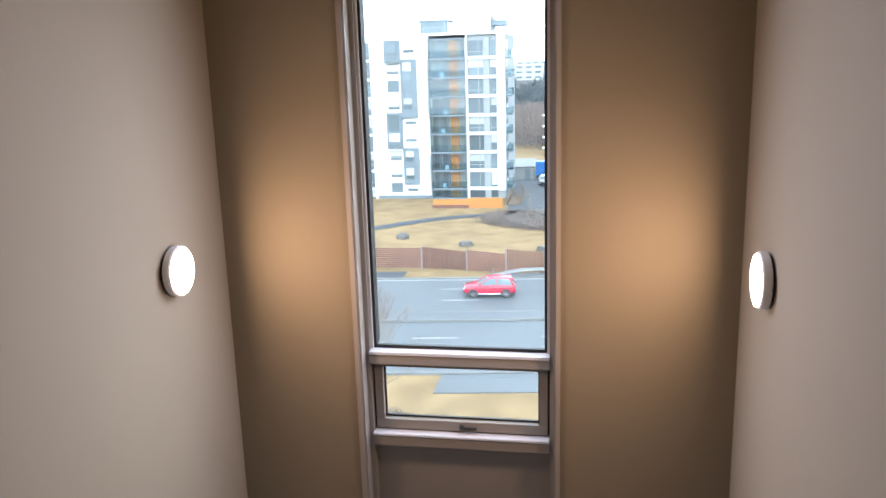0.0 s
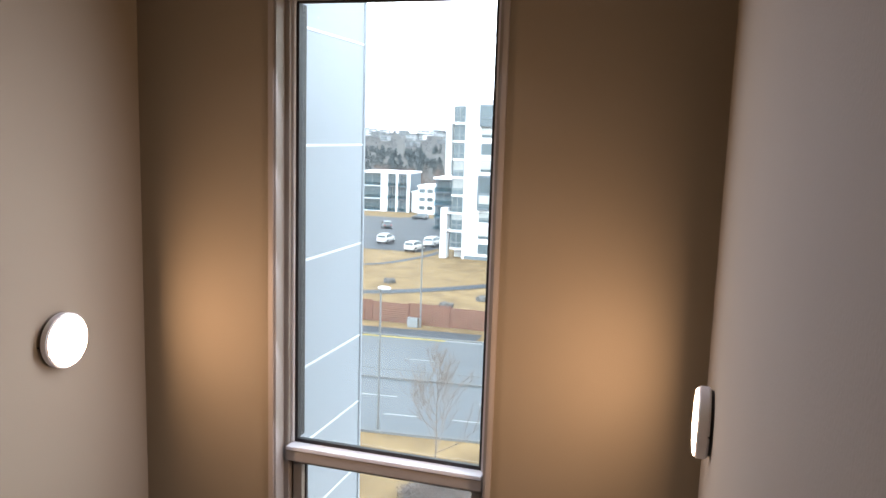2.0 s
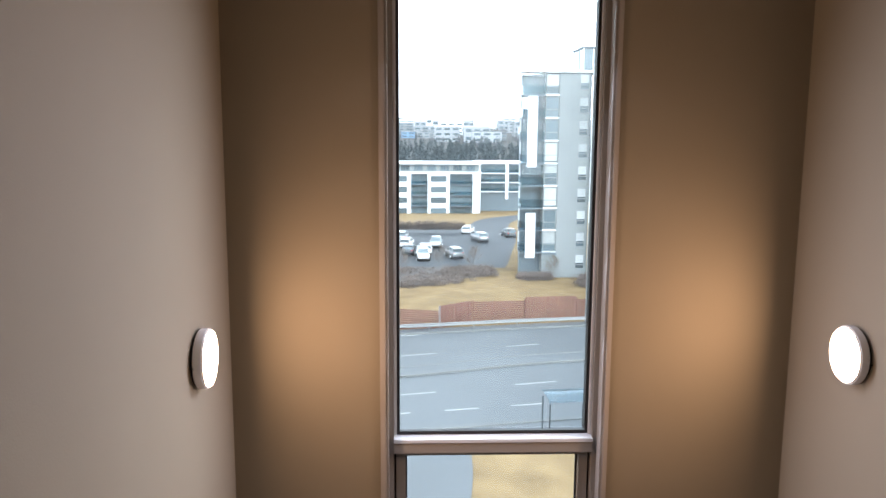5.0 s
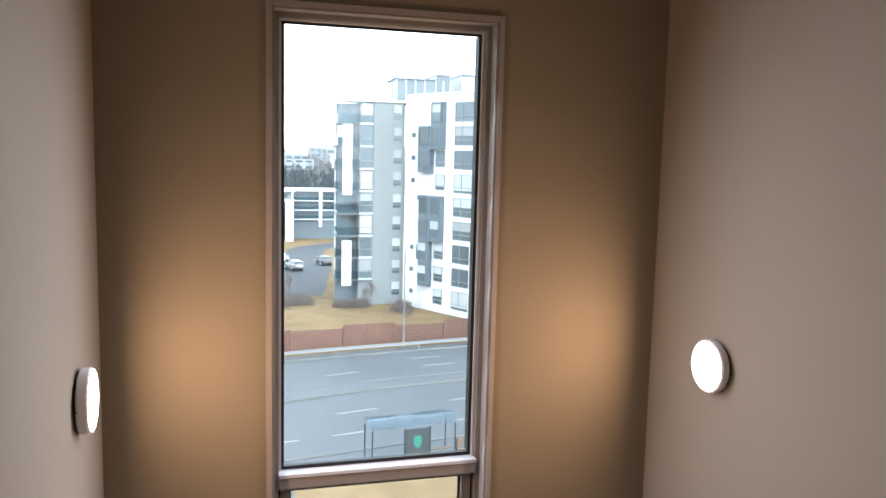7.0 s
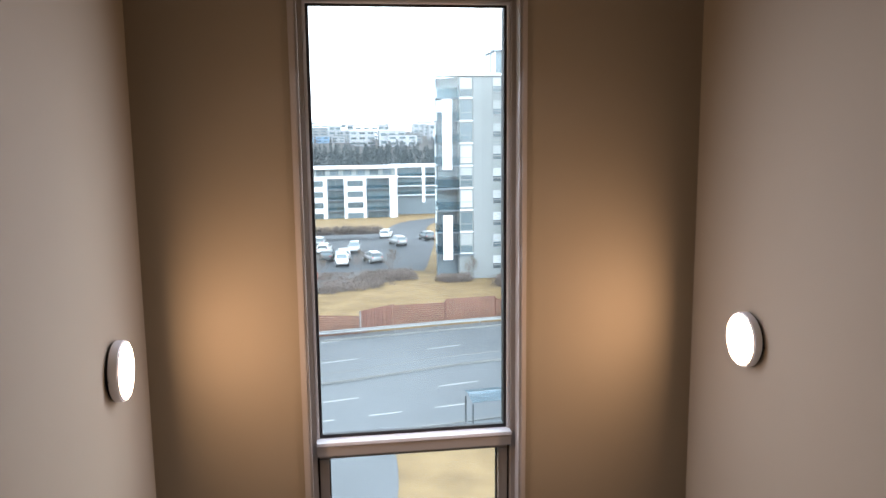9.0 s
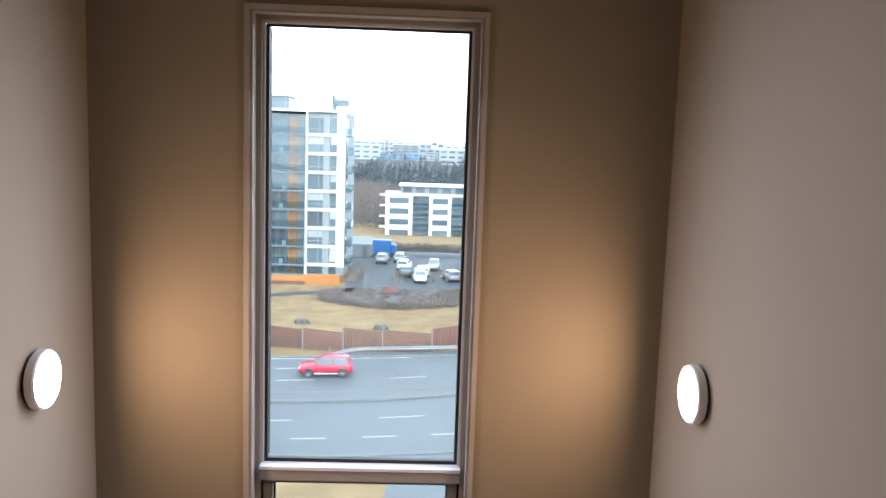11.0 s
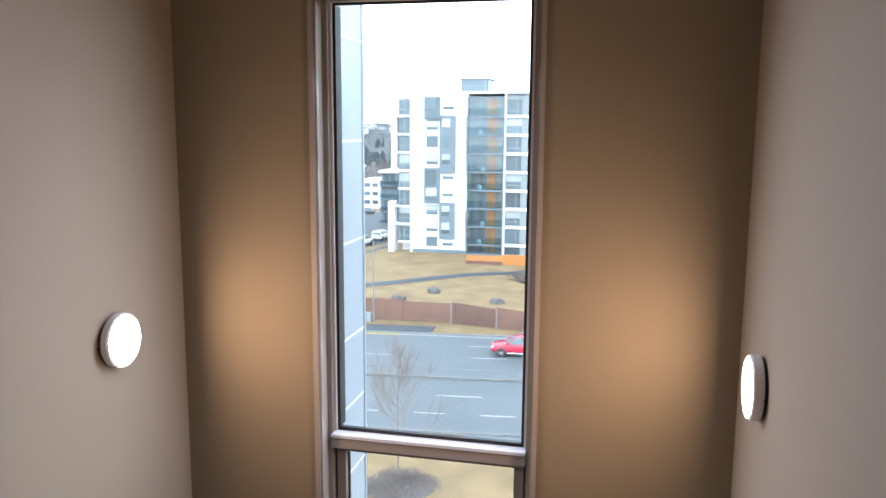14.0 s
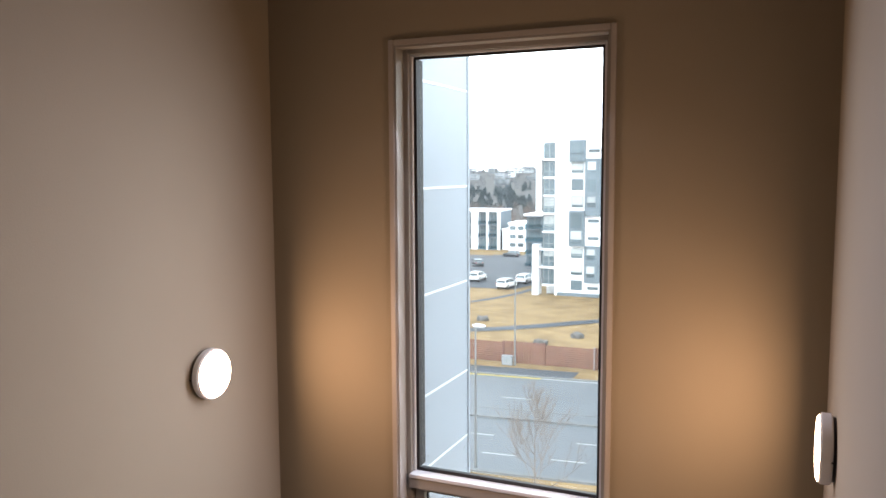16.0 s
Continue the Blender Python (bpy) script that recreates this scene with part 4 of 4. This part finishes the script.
# ---------- bus shelter ----------
shel = thing("bus_shelter", "bus shelter with a curved blue roof and glass walls", "bus shelter", place=(9.95, 40.1, G + 0.12), turn=6.5)
SY0, SY1 = -0.75, 0.85
bm = bmesh.new()
prev = None
for k in range(11):
    a = k / 10
    y = SY0 + (SY1 - SY0) * a
    z = 1.95 + 0.42 * math.sin(math.pi * (0.12 + 0.5 * a))
    ring = [bm.verts.new((x, y, zz)) for x, zz in ((-2.65, z), (2.75, z), (2.75, z + 0.05), (-2.65, z + 0.05))]
    if prev:
        for i in range(4):
            bm.faces.new((prev[i], ring[i], ring[(i + 1) % 4], prev[(i + 1) % 4]))
    prev = ring
part("roof", bm, SHELTER_ROOF, shel, "curved blue-grey roof", smooth=False)
for x in (-2.6, -0.62, 0.98, 2.6):
    for y in ((SY0 + 0.03, SY1 - 0.05) if abs(x) > 2 else (SY0 + 0.03,)):
        block("post", (x - 0.04, x + 0.04, y - 0.04, y + 0.04, 0, 2.02), STEEL_DARK, shel, "dark steel post", 0.006)
board = block("display_board", (-0.55, 0.92, SY0 - 0.02, SY0 + 0.08, 0.2, 1.92), STEEL_DARK, shel, "dark display board", 0.01)
block("board_face", (-0.47, 0.84, SY0 - 0.032, SY0 - 0.022, 0.35, 1.82), BOARD, board, "charcoal board face")
bm = bmesh.new()
outline = [(-0.08, 1.48), (0.18, 1.54), (0.44, 1.48), (0.44, 1.04), (0.34, 0.85), (0.18, 0.75), (0.02, 0.85), (-0.08, 1.04)]
f = bm.faces.new([bm.verts.new((x, SY0 - 0.036, z)) for x, z in outline])
rr = bmesh.ops.extrude_face_region(bm, geom=[f])
bmesh.ops.translate(bm, vec=(0, -0.006, 0), verts=[v for v in rr["geom"] if isinstance(v, bmesh.types.BMVert)])
bmesh.ops.recalc_face_normals(bm, faces=bm.faces[:])
part("green_shape", bm, TEAL, board, "plain teal shield shape")
block("bench", (1.2, 2.5, SY0 + 0.15, SY0 + 0.5, 0.42, 0.47), WOODB, shel, "wooden bench", 0.01)
block("bin", (2.78, 3.1, SY0, SY0 + 0.35, 0.0, 1.0), WOODB, shel, "litter bin at the end", 0.02)

# ---------- bare tree with its mulch bed ----------
def tube(vs, fs, p, q, r0, r1, seg=5):
    d = (q - p).normalized()
    a = d.orthogonal().normalized()
    b = d.cross(a)
    i = len(vs)
    for c, rad in ((p, r0), (q, r1)):
        for k in range(seg):
            t = 6.2832 * k / seg
            vs.append(tuple(c + (a * math.cos(t) + b * math.sin(t)) * rad))
    for k in range(seg):
        fs.append((i + k, i + (k + 1) % seg, i + seg + (k + 1) % seg, i + seg + k))


def bare_tree(x, y, h, seed, label):
    r = random.Random(seed)
    t = thing("bare_tree", label, "tree", "bare trees", (x, y, G))
    trunk, twigs = ([], []), ([], [])

    def limb(p, d, length, rad, depth):
        """One bough with its side shoots; shoots rise towards the light."""
        vs, fs = trunk if depth < 1 else twigs
        n = 5 if depth < 2 else 3
        for k in range(n):
            q = p + d * (length / n)
            tube(vs, fs, p, q, max(rad * (1 - 0.7 * k / n), 0.0045), max(rad * (1 - 0.7 * (k + 1) / n), 0.004), 5 if depth < 1 else 3)
            if depth < 2 and k:
                for _ in range(2):
                    side = Vector((r.gauss(0, 1), r.gauss(0, 1), r.gauss(0, 0.4))).normalized()
                    limb(q, (d + side * r.uniform(0.5, 0.9) + Vector((0, 0, 0.3))).normalized(), length * r.uniform(0.3, 0.5), rad * 0.45, depth + 1)
            p = q
            d = (d + Vector((r.gauss(0, 0.1), r.gauss(0, 0.1), 0.12))).normalized()

    p, n = Vector((0, 0, 0)), 16
    for k in range(n):
        q = p + Vector((r.gauss(0, 0.012), r.gauss(0, 0.012), 1.0)) * (h * 0.9 / n)
        tube(*trunk, p, q, h * 0.0085 * (1 - 0.85 * k / n), h * 0.0085 * (1 - 0.85 * (k + 1) / n), 7)
        if k >= 4:
            up = (k - 4) / (n - 4)
            for _ in range(2):
                a = r.random() * 6.2832
                d = Vector((math.cos(a), math.sin(a), 0.55 + 1.0 * up)).normalized()
                limb(q, d, h * (0.44 - 0.30 * up) * r.uniform(0.8, 1.15), h * 0.0026 * (1.2 - up), 0)
        p = q
    for name, (vs, fs), lab in (("trunk", trunk, "slim grey trunk and limbs"), ("crown", twigs, "fine bare twigs")):
        me = bpy.data.meshes.new(name)
        me.from_pydata(vs, [], fs)
        me.materials.append(BARK)
        ob = new(name, me)
        ob.parent = t
        tagged(ob, lab)
    return t


bare_tree(-9.6, 32.6, 6.9, 3, "slim bare tree standing in a mulch bed on the near grass")
pts = [(-9.3 + 1.75 * math.cos(a * 0.3142) * (1 + 0.06 * math.sin(0.9 * a)), 31.9 + 1.5 * math.sin(a * 0.3142) * (1 + 0.05 * math.cos(0.6 * a))) for a in range(20)]
sheet("mulch_bed", pts, MULCH, "dark mulch bed round the bare tree", "flower bed", 0.05)

# ---------- shrub beds ----------
def shrub_bed(name, outline_fn, n, h, label, seed, faces=70, size=0.16):
    r = random.Random(seed)
    spots = [(*outline_fn(r), G, r.uniform(0.5, 0.9), h * r.uniform(0.6, 1.1), faces, size) for _ in range(n)]
    return clump_cloud(name, spots, TWIG, label, "shrubs", seed, 0.4)


shrub_bed("shrub_bed", lambda r: (lambda a: (-2.5 + 7.5 * math.cos(a) + r.gauss(0, 0.7), 89.5 + 5.6 * math.sin(a) + r.gauss(0, 0.6)))(r.uniform(2.6, 6.6)), 260, 0.75, "low leafless brown hedge curving round a planted bed", 21)
shrub_bed("shrub_bed", lambda r: (r.uniform(-7.5, 4.5), r.uniform(87, 95)), 90, 0.4, "grey leafless shrubs in a planted bed", 22)
shrub_bed("shrub_bed", lambda r: (r.uniform(3.5, 9.5), 91.2 + r.uniform(-1.8, 2.4)), 130, 0.8, "low leafless brown shrubs at the car park edge", 23)
shrub_bed("shrub_bed", lambda r: (r.uniform(12.2, 16.0), 88.0 + r.uniform(-0.9, 0.7)), 90, 0.8, "low leafless brown shrubs below the balconies", 24)
shrub_bed("shrub_bed", lambda r: (19.4 + r.gauss(0, 0.5), 84.3 + r.gauss(0, 1.2)), 40, 1.1, "low leafless brown shrubs beside the white wall", 25)
shrub_bed("shrub_bed", lambda r: (lambda a, q: (-9.3 + 1.6 * q * math.cos(a), 31.9 + 1.35 * q * math.sin(a)))(r.uniform(0, 6.2832), math.sqrt(r.random())), 60, 0.6, "low purple-brown leafless shrubs round the bare tree", 27, 260, 0.06)
sheet("planted_bed", [(-9.5, 90), (-7.6, 85.2), (-4.2, 83.6), (-0.5, 85.2), (4, 87.5), (9.2, 90.5), (9.4, 94), (4, 97), (-8.8, 97)], MULCH, "dark soil of the planted bed", "flower bed", 0.04)
shrub_bed("shrub_bed", lambda r: (r.uniform(-4.2, 8.5), 134 + r.uniform(-0.6, 0.6)), 190, 1.5, "dark leafless hedge along the far edge of the car park", 26)
for k, (x, y) in enumerate(((7, 92), (-2, 90), (3.2, 93), (16.3, 88), (-7, 95))):
    bare_tree(x, y, 3.2 if k != 3 else 2.6, 31 + k, "small bare shrub-like tree in the planted bed")

# ---------- things round the car park ----------
def car_mesh(paint, trim):
    """A five-door car on four wheels, nose along +x."""
    c = thing("car", "", "car", "cars", (0, 0, -200))
    secs = ((-2.12, 0.50, 0.80, 0.68), (-2.06, 0.36, 0.99, 0.79), (-1.75, 0.30, 1.05, 0.86), (-0.9, 0.27, 1.04, 0.885), (0.3, 0.27, 1.02, 0.885), (1.0, 0.28, 1.0, 0.875),
            (1.5, 0.30, 0.95, 0.855), (1.88, 0.33, 0.86, 0.80), (2.08, 0.40, 0.74, 0.68), (2.14, 0.48, 0.64, 0.58))
    bm = bmesh.new()
    prev = None
    for x, zb, zt, w in secs:
        half = ((0.80, zb), (0.97, zb + 0.08), (1.0, (zb + zt) / 2 - 0.04), (0.985, zt - 0.14), (0.95, zt - 0.05), (0.86, zt))
        ring = [bm.verts.new((x, k * w, z)) for k, z in half] + [bm.verts.new((x, -k * w, z)) for k, z in reversed(half)]
        if prev:
            for i in range(12):
                bm.faces.new((prev[i], ring[i], ring[(i + 1) % 12], prev[(i + 1) % 12]))
        else:
            bm.faces.new(ring)
        prev = ring
    bm.faces.new(prev)
    bmesh.ops.recalc_face_normals(bm, faces=bm.faces[:])
    part("body", bm, paint, c, smooth=True)
    bm = bmesh.new()
    v = []
    for xa, za, wd in ((-2.0, 1.0, 0.79), (1.02, 0.96, 0.79), (0.72, 1.12, 0.76), (0.12, 1.50, 0.64), (-0.7, 1.54, 0.655), (-1.62, 1.47, 0.64), (-1.88, 1.22, 0.73)):
        v.append((bm.verts.new((xa, -wd, za)), bm.verts.new((xa, wd, za))))
    for i in range(7):
        a, b = v[i], v[(i + 1) % 7]
        bm.faces.new((a[0], b[0], b[1], a[1]))
    bm.faces.new([p[0] for p in v][::-1]), bm.faces.new([p[1] for p in v])
    bmesh.ops.recalc_face_normals(bm, faces=bm.faces[:])
    part("windows", bm, PANE_DARK, c, "dark tinted windows")
    bm = bmesh.new()
    prev = None
    for x, z, w in ((-1.86, 1.44, 0.58), (-1.62, 1.50, 0.64), (-0.7, 1.565, 0.66), (0.0, 1.545, 0.65), (0.16, 1.50, 0.63)):
        ring = [bm.verts.new((x, y * w, z + dz)) for y, dz in ((-1, -0.05), (-0.85, 0.02), (0.85, 0.02), (1, -0.05))]
        if prev:
            for i in range(4):
                bm.faces.new((prev[i], ring[i], ring[(i + 1) % 4], prev[(i + 1) % 4]))
        else:
            bm.faces.new(ring)
        prev = ring
    bm.faces.new(prev)
    bmesh.ops.recalc_face_normals(bm, faces=bm.faces[:])
    part("roof", bm, paint, c, smooth=True)
    for s in (-1, 1):
        for xa, xb in ((-1.95, -1.66), (-0.62, -0.58), (0.98, 0.13)):
            bm = bmesh.new()
            cyl(bm, (xa, s * 0.80, 0.99), (xb, s * 0.65, 1.50), 0.04 if xa > -1 else 0.075, seg=6)
            part("pillar", bm, paint, c)
        block("sill_trim", (-0.86, 0.86, s * 0.90 - 0.012, s * 0.90 + 0.012, 0.31, 0.38), trim, c, "trim strip along the sill", 0.004)
        block("mirror", (0.62, 0.78, s * 0.92 - 0.09, s * 0.92 + 0.09, 0.98, 1.10), paint, c, "", 0.03)
        block("headlight", (1.90, 2.07, s * 0.52 - 0.17, s * 0.52 + 0.17, 0.66, 0.78), CLEARLIGHT, c, "clear headlight", 0.02)
        block("tail_light", (-2.10, -1.98, s * 0.64 - 0.1, s * 0.64 + 0.1, 0.76, 0.98), REDLIGHT, c, "red tail light", 0.02)
        for x in (-1.3, 1.32):
            bm = bmesh.new()
            cyl(bm, (x, s * 0.62, 0.36), (x, s * 0.893, 0.36), 0.375, seg=24)
            part("wheel_arch", bm, GASKET, c, "dark wheel arch")
            bm = bmesh.new()
            cyl(bm, (x, s * 0.66, 0.32), (x, s * 0.908, 0.32), 0.32, seg=24)
            wheel = part("wheel", bm, GASKET, c, "black tyre")
            bm = bmesh.new()
            cyl(bm, (x, s * 0.905, 0.32), (x, s * 0.918, 0.32), 0.075, seg=12)
            for k in range(5):
                a = 6.2832 * k / 5
                cyl(bm, (x, s * 0.912, 0.32), (x + 0.205 * math.cos(a), s * 0.912, 0.32 + 0.205 * math.sin(a)), 0.03, 0.045, 6)
            part("rim", bm, STEEL, wheel, "bright alloy spokes")
    return c


def park(kind, label, spots):
    first = None
    for x, y, turn in spots:
        m = pose(x, y, ground_z(x, y) + 0.04, 0, 0, turn)
        if first is None:
            first = kind
            first.matrix_basis = m
            tagged(first, label)
        else:
            copy_thing(first, m)


park(car_mesh(CAR_SILVER, GASKET), "silver car parked on the dark asphalt", ((-5.0, 119.4, 85), (-2.2, 121.0, 83), (3.0, 113.3, 265), (10.0, 119.4, 108), (5.2, 103.8, 104)))
park(car_mesh(CAR_WHITE, GASKET), "white car parked on the dark asphalt", ((-1.4, 113.0, 80), (1.2, 107.1, 95), (0.9, 102.2, 272), (9.3, 134, 75), (-44.5, 115.7, 88), (-37.4, 109.6, 80), (-36.4, 116.0, 80)))
park(car_mesh(CAR_DARK, GASKET), "dark grey car parked on the dark asphalt", ((-0.9, 106.4, 80), (15.6, 127, 100), (-55, 143, 120), (-59.7, 178, 170)))
park(car_mesh(CAR_RED, ALU_LIGHT), "red five-door car on the far carriageway of the road", ((-6.6, road_y(-6.6, 13.9), 186),))
truck = thing("container_truck", "blue box truck standing beside a pale hut", "truck", place=(-5.6, 129.5, ground_z(-5.6, 129.5)))
block("box", (-1.5, 1.5, -1.2, 1.2, 0.8, 3.0), BLUE, truck, "bright blue box", 0.05)
block("cab", (1.55, 2.5, -1.1, 1.1, 0.7, 2.3), BLUE, truck, "blue cab", 0.15)
for x in (-1, 1.8):
    for s in (-1, 1):
        bm = bmesh.new()
        cyl(bm, (x, s * 0.85, 0.45), (x, s * 1.12, 0.45), 0.45, seg=16)
        part("wheel", bm, GASKET, truck)
hut = thing("site_hut", "pale grey hut with a pitched roof beside the car park", "hut", place=(-9.4, 129.5, ground_z(-9, 129.5)))
block("wall", (-2, 2, -2, 2, 0, 2.4), CABINET, hut)
bm = bmesh.new()
gable = [bm.verts.new(p) for p in ((-2.3, -2.3, 2.35), (2.3, -2.3, 2.35), (2.3, 2.3, 2.35), (-2.3, 2.3, 2.35), (-2.3, 0, 3.5), (2.3, 0, 3.5))]
for f in ((0, 3, 2, 1), (0, 1, 5, 4), (2, 3, 4, 5), (0, 4, 3), (1, 2, 5)):
    bm.faces.new([gable[i] for i in f])
part("roof", bm, CABINET, hut, "pale pitched roof")
block("door", (0.6, 1.4, -2.04, -2.0, 0, 2.0), DARKWALL, hut)
bench = thing("bench", "weathered red wooden bench in the planted bed", "bench", place=(-2.9, 91.5, G + 0.04))
for k in range(3):
    block("slat", (-0.8, 0.8, -0.2 + 0.14 * k, -0.08 + 0.14 * k, 0.42, 0.46), REDWOOD, bench)
    block("back_slat", (-0.8, 0.8, 0.22, 0.26, 0.52 + 0.15 * k, 0.64 + 0.15 * k), REDWOOD, bench)
for x in (-0.7, 0.66):
    block("leg", (x, x + 0.05, -0.2, 0.26, 0, 0.42), REDWOOD, bench)
stone = bmesh.new()
cyl(stone, (0, 0, 0), (0.05, 0, 2.1), 0.36, 0.24, 9)
ob = part("standing_stone", stone, KERB)
ob.location = (-6.1, 95.8, G)
tagged(ob, "pale upright stone beside the garden steps", "stone")
steps = thing("garden_steps", "dark timber steps beside the white building", "steps", place=(-8.4, 100, G))
for k in range(12):
    block("tread", (-0.8, 0.8, k * 0.6, k * 0.6 + 0.5, 0.06, 0.16 + 0.05 * (k % 2)), WOODB, steps)
for s in (-0.9, 0.9):
    block("stringer", (s - 0.06, s + 0.06, -0.1, 7.2, 0, 0.85), WOODB, steps)
swing = thing("garden_swing", "plain grey timber swing stand in the planted bed", "swing", place=(-4.9, 89.5, G + 0.04))
for x in (0, 1.75):
    block("post", (x - 0.06, x + 0.06, -0.06, 0.06, 0, 1.4), WOODB, swing)
block("beam", (-0.1, 1.85, -0.07, 0.07, 1.4, 1.52), KERB, swing, "pale grey beam")
